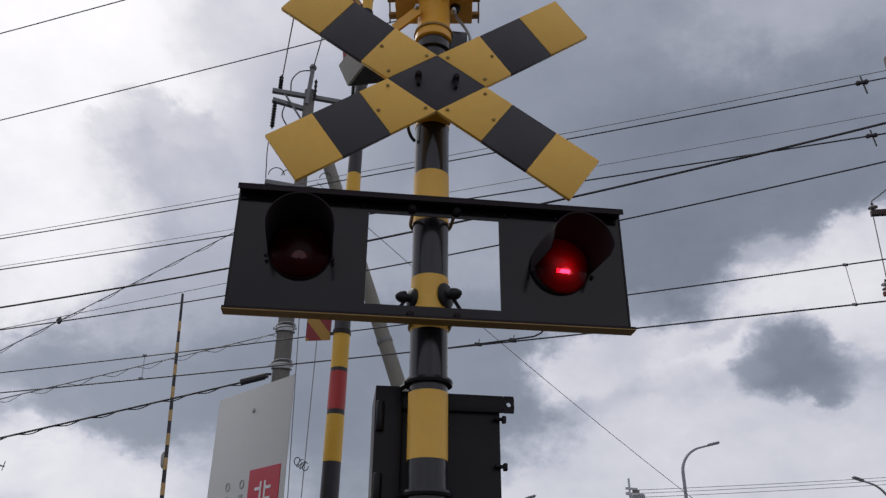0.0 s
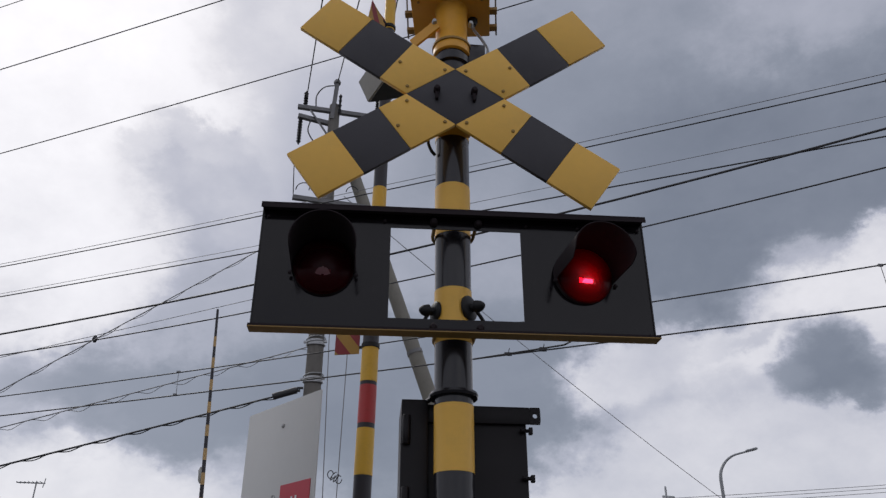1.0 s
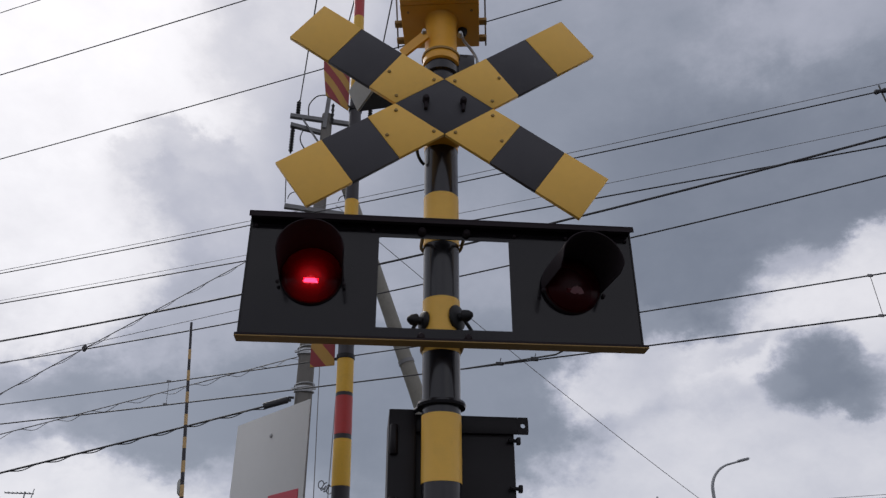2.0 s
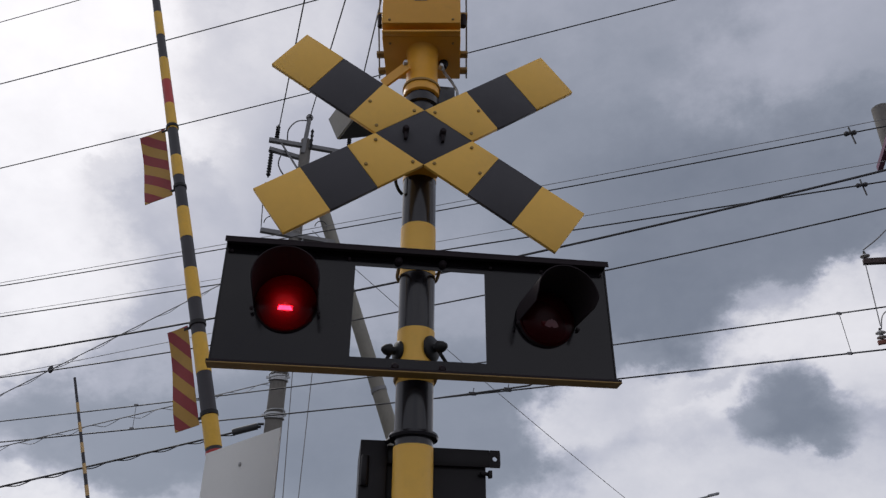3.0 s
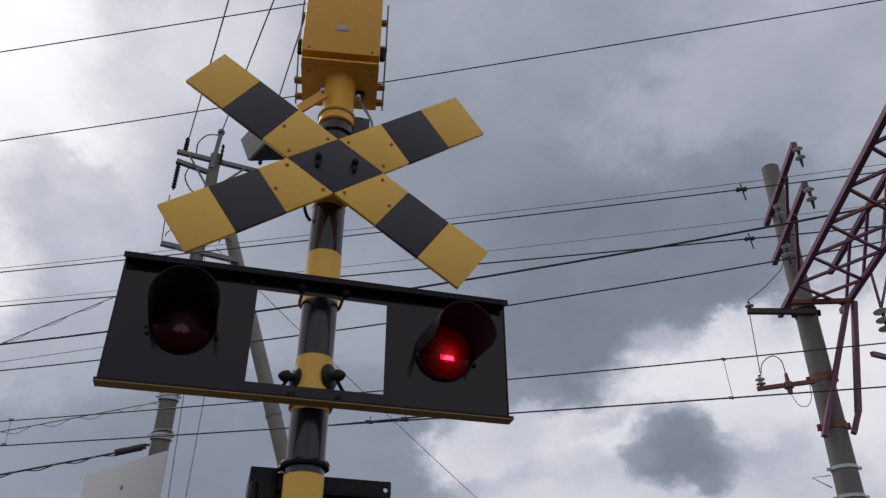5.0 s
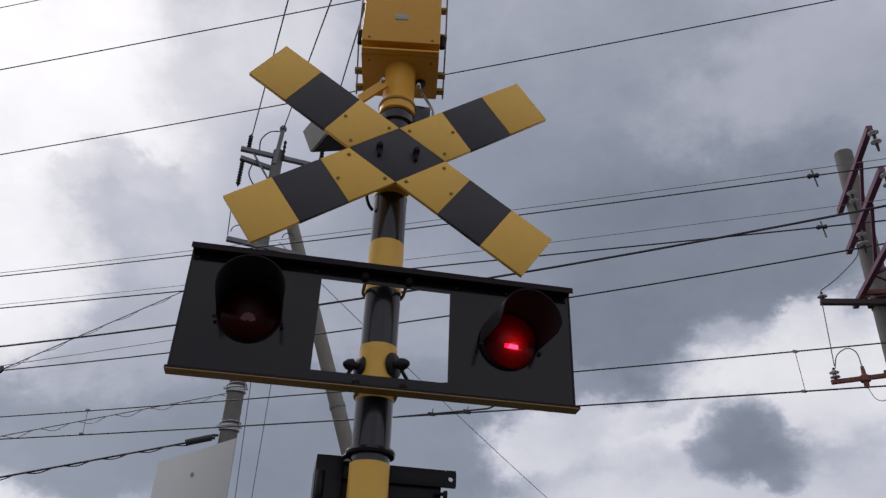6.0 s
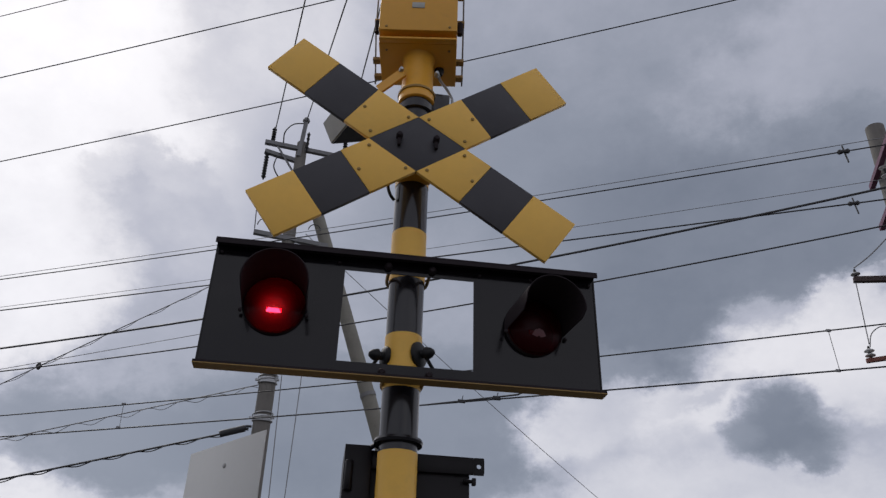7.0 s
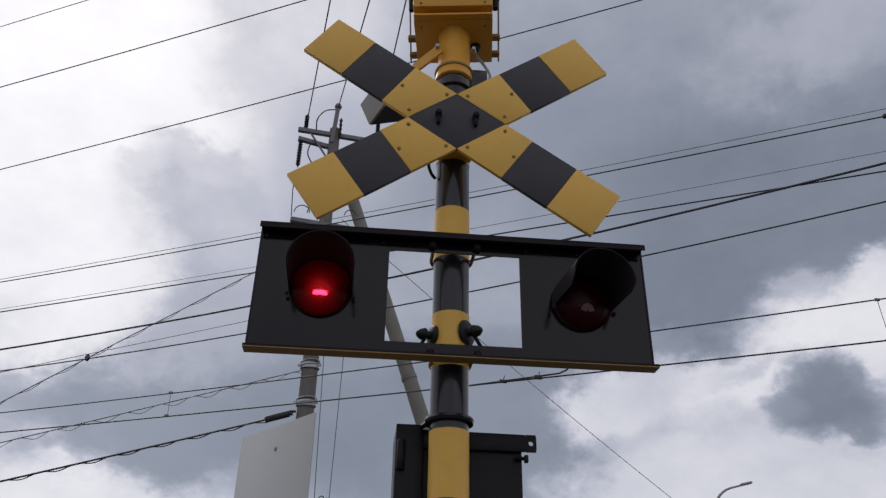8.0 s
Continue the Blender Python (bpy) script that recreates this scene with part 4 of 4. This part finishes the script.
def build_mast():
    base = line_point(0.07, 0.0)
    t = thing("line_mast", base.x, base.y, 0, "grey concrete railway line mast with brown steel arms", "line mast")
    bm = B()
    tube(bm, [line_point(0.07, 0.0), line_point(-0.125, 9.08)], 0.175, 0.125, seg=28)
    part("mast", bm, CONCRETE, t, "weathered grey concrete pole")
    for z, m in ((6.58, HOOD_BLACK), (5.62, RUST), (4.98, RUST), (4.45, STEEL), (4.1, STEEL)):
        bm = B()
        c = line_point(0.07 - 0.195 * z / 9.08, z)
        r = 0.175 - 0.05 * z / 9.08
        h = 0.05 if m is not STEEL else 0.02
        lathe(bm, [(r - 0.005, -h), (r + 0.012, -h), (r + 0.012, h), (r - 0.005, h)], Matrix.Translation(c), 28)
        for sg in (-1, 1):
            bar(bm, c + ALONG * sg * r, c + ALONG * sg * (r + 0.05), 0.04, h * 1.6)
        part("band_clamp", bm, m, t)
    def at(s, z, o):
        return Vector((MAST[0], MAST[1], 0)) + ALONG * s + OUT * o + Vector((0, 0, z))
    # two short cross arms with insulators
    for z, o1, s in ((8.23, 1.66, 0.06), (7.55, 1.70, 0.09)):
        bm = B()
        bar(bm, at(s, z, -0.25), at(s, z, o1), 0.07, 0.075)
        arm = part("cross_arm", bm, RUST_PAINT, t, "purple-brown steel cross arm")
        bm = B()
        bar(bm, at(s - 0.03, z - 0.03, 1.0), at(-0.05, z - 0.62, 0.1), 0.04, 0.04)
        part("stay", bm, RUST_PAINT, arm)
        for o in (o1 - 0.03, 0.32):
            bm = B()
            insulator(bm, at(s - 0.035, z - 0.02, o), 2, 0.064, 0.14)
            part("insulator", bm, [PORCELAIN, RUBBER], arm, "white porcelain insulator")
    # lattice beam across the tracks
    def over(s, z, o):
        return Vector((MAST[0], MAST[1], 0)) + ALONG * s + Vector((-0.378, -0.926, 0)) * o + Vector((0, 0, z))
    sl, sr, zl, zu = 0.17, -0.66, 6.72, 7.35
    beam = None
    for i, (s, z) in enumerate(((sl, zl), (sr, zl), (sr, zu))):
        bm = B()
        bar(bm, over(s, z, -0.3), over(s, z, 9.0), 0.066, 0.066)
        ob = part("chord", bm, RUST_PAINT, t, "purple-brown steel beam chord")
        beam = beam or ob
    step, n = 0.72, 12
    for i in range(n):
        o = -0.1 + i * step
        for face, ((s1, z1), (s2, z2)) in enumerate((((sl, zl), (sr, zl)), ((sr, zl), (sr, zu)))):
            bm = B()
            bar(bm, over(s1, z1, o), over(s2, z2, o + step), 0.034, 0.034)
            if face == 0:
                bar(bm, over(s2, z2 - 0.012, o), over(s1, z1 - 0.012, o + step), 0.034, 0.03)
            else:
                bar(bm, over(s2, z2, o), over(s1, z1, o), 0.03, 0.03)
            part("lattice_bar", bm, RUST if face == 0 and i % 3 == 0 else RUST_PAINT, t)
    for pts in (((0.17, 4.80, 0.2), (-0.60, 6.66, 0.12)), ((-0.18, 4.82, 0.2), (-0.30, 5.08, 0.2), (-0.69, 6.66, 0.1))):
        bm = B()
        for a, b in zip(pts, pts[1:]):
            bar(bm, at(*a), at(*b), 0.075, 0.06)
        part("knee_brace", bm, RUST_PAINT, t, "purple-brown knee brace")
    bm = B()
    bar(bm, at(sl, zl - 0.02, 0.14), at(sr, zl - 0.06, 0.14), 0.06, 0.06)
    part("cross_bar", bm, RUST, t, "red-brown cross bar")
    # side brackets along the tracks
    bm = B()
    bar(bm, line_point(-0.2, 6.60, 0.18), line_point(0.68, 6.68, 0.18), 0.07, 0.07)
    br = part("bracket", bm, DARK_BROWN, t, "dark brown steel bracket")
    bm = B()
    insulator(bm, line_point(0.64, 6.71, 0.18), 1, 0.06, 0.07, False)
    part("insulator", bm, [PORCELAIN, RUBBER], br, "white porcelain insulator")
    bm = B()
    bar(bm, line_point(0.05, 5.60, 0.18), line_point(0.78, 5.54, 0.18), 0.05, 0.05)
    br = part("bracket", bm, RUST, t, "red-brown steel bracket")
    bm = B()
    insulator(bm, line_point(0.72, 5.56, 0.18), 2, 0.06, 0.06, False)
    part("insulator", bm, [PORCELAIN, RUBBER], br, "white porcelain insulator")
    bm = B()
    lathe(bm, [(0.03, -0.12), (0.035, -0.05), (0.06, -0.04), (0.06, 0.03), (0.03, 0.05), (0.02, 0.16)], Matrix.Translation(line_point(0.38, 5.57, 0.18)), 12)
    part("insulator", bm, RUST, br)
    part("jumper_wire", tube(B(), curve_points([line_point(0.64, 6.85, 0.18), line_point(0.4, 7.02, 0.2), line_point(0.12, 7.28, 0.22), line_point(0.05, 7.4, 0.2)]), 0.008, seg=6), WIRE_THIN, t, "thin looping jumper wire")
    part("jumper_wire", tube(B(), curve_points([line_point(0.66, 6.68, 0.18), line_point(0.68, 6.2, 0.18), line_point(0.70, 5.76, 0.18)]), 0.007, seg=6), WIRE_THIN, t, "thin looping jumper wire")
    part("jumper_wire", tube(B(), curve_points([line_point(0.70, 5.72, 0.18), line_point(0.64, 5.9, 0.18), line_point(0.5, 5.99, 0.18), line_point(0.40, 5.92, 0.18), line_point(0.38, 5.72, 0.18)]), 0.007, seg=6), WIRE_THIN, t, "thin looping jumper wire")
    part("jumper_wire", tube(B(), curve_points([line_point(0.38, 5.46, 0.18), line_point(0.32, 5.3, 0.2), line_point(0.22, 5.27, 0.2), line_point(0.14, 5.38, 0.2), line_point(0.12, 5.56, 0.2)]), 0.005, seg=6), WIRE_THIN, t, "thin looping jumper wire")
    bm = B()
    insulator(bm, at(0.06, 7.35, 0.22), 1, 0.06, 0.06, False)
    part("insulator", bm, [PORCELAIN, RUBBER], t, "white porcelain insulator")
    # strain insulator hung from the beam on two rods
    bm = B()
    for a in ((7.63, 5.00, 6.94), (8.02, 5.00, 7.12)):
        bar(bm, a, (7.60, 5.00, 6.34), 0.025, 0.025)
    hanger = part("hanger", bm, RUST_PAINT, t, "thin steel hanger rods")
    bm = B()
    insulator(bm, (7.60, 5.00, 6.34), 3, 0.11, 0.12)
    part("insulator", bm, [PORCELAIN, RUBBER], hanger, "large grey-white porcelain insulator")
    bm = B()
    bar(bm, (7.23, 5.00, 5.66), (7.58, 5.10, 5.69), 0.05, 0.06)
    part("clamp_bar", bm, RUST_PAINT, hanger, "dark clamp under the insulator")
    bm = B()
    a, b, c = at(0.18, 4.35, 0.1), at(0.4, 4.33, 0.1), at(0.2, 4.2, 0.1)
    tube(bm, [a, b, c], 0.008, seg=6)
    part("step_iron", bm, STEEL, t)


build_mast()


# ---- utility pole with strut, drops and stays ----
UP = (-1.24, 9.6)


def build_utility_pole():
    x, y = UP
    t = thing("utility_pole", x, y, 0, "grey concrete utility pole with steel cross arms", "utility pole")
    bm = B()
    tube(bm, [(x, y, 0), (x + 0.02, y, 10.55)], 0.165, 0.095, seg=24)
    pole = part("pole", bm, CONCRETE, t, "weathered grey concrete pole")
    bm = B()
    tube(bm, [(-1.056, y + 0.15, 9.9), (2.37, y + 0.15, 0)], 0.105, 0.135, seg=20)
    part("strut", bm, CONCRETE_LIGHT, t, "leaning concrete strut pole")
    bm = B()
    d = (Vector((2.37, y + 0.15, 0)) - Vector((-1.056, y + 0.15, 9.9))).normalized()
    c = Vector((-1.056, y + 0.15, 9.9)) + d * 4.23
    m = Matrix.Translation(c) @ d.to_track_quat("Z", "Y").to_matrix().to_4x4()
    lathe(bm, [(0.112, -0.03), (0.128, -0.03), (0.128, 0.03), (0.112, 0.03)], m, 20)
    part("strut_band", bm, ARM_GREY, t, "pale band round the strut")
    for z, xa, xb, dy in ((10.42, -1.87, -0.35, 0.11), (10.22, -1.85, -1.2, 0.11), (8.5, -1.80, -0.55, 0.15)):
        bm = B()
        bar(bm, (xa, y - dy, z), (xb, y - dy + 0.15, z - 0.06), 0.075, 0.075)
        part("cross_arm", bm, ARM_GREY, t, "galvanised cross arm")
    bm = B()
    bar(bm, (-1.65, y - 0.1, 10.38), (-1.25, y - 0.1, 9.75), 0.03, 0.03)
    bar(bm, (-0.65, y - 0.1, 10.33), (-1.2, y - 0.1, 9.7), 0.03, 0.03)
    part("brace", bm, ARM_GREY, t)
    bm = B()
    bar(bm, (-1.25, y - 0.08, 10.2), (-1.20, y - 0.08, 11.0), 0.07, 0.07)
    lathe(bm, [(0.06, 0), (0.07, 0.03), (0.05, 0.08)], pose(-1.20, y - 0.08, 11.0), 10)
    part("top_bracket", bm, ARM_GREY, t)
    for px, pz in ((-1.74, 10.46), (-0.44, 10.42)):
        bm = B()
        insulator(bm, (px, y - 0.1, pz), 5, 0.042, 0.055, False)
        part("insulator", bm, RUBBER, t, "dark insulator")
    bm = B()
    insulator(bm, (-1.80, y - 0.1, 10.2), 9, 0.042, 0.06)
    part("insulator", bm, RUBBER, t, "dark insulator string")
    bm = B()
    insulator(bm, (-1.12, y - 0.1, 10.75), 4, 0.032, 0.1)
    part("insulator", bm, RUBBER, t, "dark insulator string")
    bm = B()
    tube(bm, curve_points([(-1.2, y - 0.1, 10.95), (-1.42, y - 0.1, 10.9), (-1.55, y - 0.1, 10.7), (-1.55, y - 0.1, 10.45)]), 0.012, seg=6)
    part("jumper_wire", bm, WIRE, t, "looping jumper wire")
    bm = B()
    tube(bm, curve_points([(-1.62, y - 0.1, 10.15), (-1.65, y - 0.1, 9.9), (-1.5, y - 0.1, 9.65), (-1.3, y - 0.1, 9.6)]), 0.012, seg=6)
    tube(bm, [(-1.83, y - 0.1, 9.5), (-1.83, y - 0.1, 9.1), (-1.8, y - 0.1, 8.6)], 0.009, seg=6)
    part("jumper_wire", bm, WIRE, t, "looping jumper wire")
    for k, (cx, r) in enumerate(((-1.62, 0.13), (-1.42, 0.11), (-0.8, 0.10))):
        bm = B()
        tube(bm, [(cx + r * math.cos(a), y - 0.2, 8.62 + r * 1.1 * math.sin(a)) for a in np.linspace(0, math.pi, 10)], 0.009, seg=6)
        part("jumper_wire", bm, WIRE, t, "looping jumper wire")
    for z in (5.95, 5.35, 8.9):
        bm = B()
        for k in range(3):
            ring = 0.185 - 0.07 * z / 10.55
            tube(bm, [(x + 0.01 + ring * math.cos(a), y + ring * math.sin(a), z + 0.05 * k - 0.03 + 0.02 * math.sin(a + k)) for a in np.linspace(0, math.tau, 20)], 0.010, seg=6)
        r = 0.165 - 0.07 * z / 10.55
        lathe(bm, [(r - 0.004, -0.04), (r + 0.012, -0.04), (r + 0.018, 0), (r + 0.012, 0.04), (r - 0.004, 0.04)], Matrix.Translation((x + 0.01, y, z)), 20)
        bar(bm, (x - r - 0.05, y - 0.05, z), (x + r + 0.06, y - 0.05, z + 0.02), 0.04, 0.03)
        part("band_clamp", bm, STEEL, t, "pale wire wound round the pole")


build_utility_pole()


def cable(name, label, pts, r, mat, sag=0.0, twist=0.0, n=30, group="service cables"):
    a, b = Vector(pts[0]), Vector(pts[1])
    bm = B()
    run = [a.lerp(b, k / n) - Vector((0, 0, 4 * sag * (k / n) * (1 - k / n))) for k in range(n + 1)]
    tube(bm, run, r, seg=6)
    if twist:
        m = 160
        run = [a.lerp(b, k / m) - Vector((0, 0, 4 * sag * (k / m) * (1 - k / m))) + Vector((0, math.cos(k * 0.8), math.sin(k * 0.8) - 1)) * twist for k in range(m + 1)]
        tube(bm, run, r * 0.6, seg=5)
    return tagged(part(name, bm, mat), label, "cable", group)


def build_cables():
    y = UP[1]
    # three conductors coming over the road from the pole's arms
    for a, b in (((-1.73, y - 0.1, 10.65), (-1.042, 5.0, 9.415)), ((-1.19, y - 0.1, 11.04), (-0.517, 5.0, 9.53)), ((-0.44, y - 0.1, 10.78), (-0.093, 5.0, 9.414))):
        a, b = Vector(a), Vector(b)
        cable("conductor", "dark conductor running over the road", (a, a + (b - a) * 4.5), 0.010, WIRE, group="conductors")
    # service drops to the far side
    cable("service_cable", "thin single service cable", ((-1.32, y - 0.05, 6.93), (-7.37, y - 0.05, 5.12)), 0.005, WIRE_THIN)
    cable("service_cable", "thin twisted service cable", ((-1.35, y, 8.2), (-10.4, y, 1.8)), 0.008, WIRE_THIN, 0.0, 0.02)
    cable("service_cable", "loosely twisted service cable", ((-1.35, y - 0.05, 5.87), (-11, y + 0.2, 2.95)), 0.008, WIRE_THIN, 0.02, 0.035)
    cable("service_cable", "dark bundled service cable", ((-1.40, y - 0.1, 5.17), (-11, y + 0.2, 2.5)), 0.014, WIRE, 0.03, 0.02)
    bm = B()
    tube(bm, [(-1.36, y - 0.1, 5.2), (-1.44, y - 0.1, 5.2), (-1.47, y - 0.1, 5.15)], 0.02, seg=8)
    tube(bm, [(-1.45, y - 0.1, 5.165), (-1.50, y - 0.1, 5.15), (-1.75, y - 0.1, 5.07), (-1.80, y - 0.1, 5.05)], 0.05, seg=12)
    tagged(part("cable_splice", bm, WIRE), "black cable splice sleeve beside the pole", "cable splice")
    cable("guy_wire", "thin slanting wire from the utility pole", ((-0.95, y, 8.65), (9.5, y + 6.5, 3.55)), 0.0065, WIRE_THIN, 0.18, group="guy wires")
    for a, b in (((-1.08, y - 0.2, 8.4), (-0.86, y - 0.2, 0)), ((-0.68, y - 0.2, 8.4), (-0.82, y - 0.2, 0))):
        cable("stay_wire", "thin grey stay wire beside the pole", (a, b), 0.007, WIRE_THIN, group="stay wires")
    bm = B()
    for k in range(4):
        c = Vector((-0.86 + 0.04 * k, y - 0.25, 3.9 - 0.02 * k))
        tube(bm, [c + Vector((0.04 * math.cos(a), 0.02 * k, 0.055 * math.sin(a + k))) for a in np.linspace(0, 5.5, 16)], 0.007, seg=6)
    tagged(part("wire_coil", bm, WIRE), "tangled coil of wire on the stays", "cable")


build_cables()


# ---- far street lamps, pole and aerial ----
def build_street_lamp(x, y, z, reach, label):
    t = thing("street_lamp", x, y, 0, label, "street lamp", "street lamps")
    sg = 1 if reach > 0 else -1
    a = abs(reach)
    bm = B()
    pts = [(x, y, 0), (x, y, z - 1.0)] + [(x + sg * (0.75 * a) * (1 - math.cos(k)), y, z - 1.0 + 0.85 * math.sin(k)) for k in np.linspace(0.15, 1.35, 9)]
    end = (x + sg * 0.8 * a, y, z - 0.10)
    tube(bm, pts + [end], 0.055, 0.028, seg=12)
    part("post", bm, POLE_GREY, t, "grey tapered steel post")
    bm = B()
    e = Vector(end)
    tip = Vector((x + sg * a * 1.08, y, z + 0.0))
    bar(bm, e + Vector((-0.05 * sg, 0, 0)), tip, 0.18, 0.075)
    bmesh.ops.bevel(bm, geom=list(bm.edges), offset=0.03, segments=2, affect="EDGES")
    part("lamp_head", bm, POLE_GREY, t, "flat grey lamp head")


build_street_lamp(10.45, 22, 7.42, 1.25, "grey street lamp with a curved arm")
build_street_lamp(17.35, 22, 6.46, -1.1, "grey street lamp with a curved arm")
build_street_lamp(4.55, 22, 5.60, 1.05, "low grey street lamp with a curved arm")


def build_far_pole():
    x, y = 8.85, 22.0
    t = thing("distribution_pole", x, y, 0, "far utility pole with a transformer and cross arms", "utility pole")
    bm = B()
    tube(bm, [(x, y, 0), (x, y, 5.85)], 0.15, 0.11, seg=14)
    part("pole", bm, CONCRETE, t)
    bm = B()
    bar(bm, (x - 0.32, y, 5.75), (x + 0.25, y, 5.70), 0.08, 0.08)
    bar(bm, (x - 0.32, y, 5.9), (x + 0.05, y, 5.88), 0.06, 0.06)
    bar(bm, (x - 0.2, y, 5.6), (x - 0.2, y, 6.2), 0.05, 0.05, (0, 1, 0))
    part("cross_arm", bm, STEEL, t)
    bm = B()
    lathe(bm, [(0.2, -0.35), (0.22, -0.33), (0.22, 0.1), (0.12, 0.16)], pose(x - 0.05, y - 0.25, 5.55), 14)
    part("transformer", bm, POLE_GREY, t, "grey pole transformer")


build_far_pole()


def build_aerial():
    x, y = -9.93, 22.0
    t = thing("television_aerial", x, y, 0, "thin metal television aerial on a mast", "aerial")
    bm = B()
    tube(bm, [(x, y, 0), (x, y, 6.06)], 0.035, 0.02, seg=8)
    part("mast", bm, POLE_GREY, t)
    bm = B()
    bar(bm, (x - 0.55, y, 6.02), (x + 0.25, y, 6.0), 0.03, 0.03)
    for k in range(7):
        bx = x - 0.5 + k * 0.11
        bar(bm, (bx, y - 0.16, 6.02), (bx, y + 0.16, 6.02), 0.012, 0.012)
    bar(bm, (x + 0.2, y, 5.88), (x + 0.24, y, 6.14), 0.02, 0.02, (0, 1, 0))
    part("boom", bm, POLE_GREY, t, "thin aerial boom with rods")


build_aerial()
for z in (5.86, 5.76, 5.64):
    cable("far_cable", "thin cable far off along a street", ((8.95, 22, z), (32, 22, z + 2.1)), 0.008, WIRE_THIN, 0.15, group="far cables")


# ---- what moves ----
def motions():
    near = [(0, -0.6), (1.5, -0.9), (1.85, 0.0), (2.8, 14.1), (3.2, 20.0), (3.5, 24.4), (4.0, 32.0), (4.5, 39.5), (5.5, 54.0), (6.5, 68.0), (7.5, 81.0), (8.0, 85.0)]
    far = [(0, 3.9), (1.5, 3.1), (1.75, 3.6), (2.8, 19.5), (3.2, 23.9), (3.5, 28.5), (4.0, 36.0), (5.5, 58.0), (7.0, 79.0), (8.0, 87.0)]
    walk(near_arm, [(t, pose(0, 0, 0.9, 0, a, TURN)) for t, a in near])
    walk(far_arm, [(t, pose(0, 0, 0.9, 0, a, TURN)) for t, a in far])
    # the upper flag hangs edge-on until the arm leans
    walk(FLAGS[0], [(t, pose(0, 0, 0, 0, 0, a)) for t, a in ((0, 84), (1.7, 84), (2.5, 10), (2.8, 0), (8, 0))])
    # the lamps alternate: each added drum makes half a turn at every change
    for i, (drum, place) in enumerate(DRUMS):
        turn = 180 if i == 0 else 0
        rows = [(0.0, turn)]
        for t in SWITCH:
            for k, d in enumerate((0, 60, 120, 180)):
                rows.append((t + (k - 1.5) / 30, turn + d))
            turn += 180
        rows.append((8.0, turn))
        walk(drum, [(t, place @ pose(0, 0, 0, a, 0, 0)) for t, a in rows])


SWITCH = [0.35, 0.95, 1.55, 2.15, 2.75, 3.35, 3.94, 4.56, 5.18, 5.79, 6.41, 7.05, 7.62]
motions()
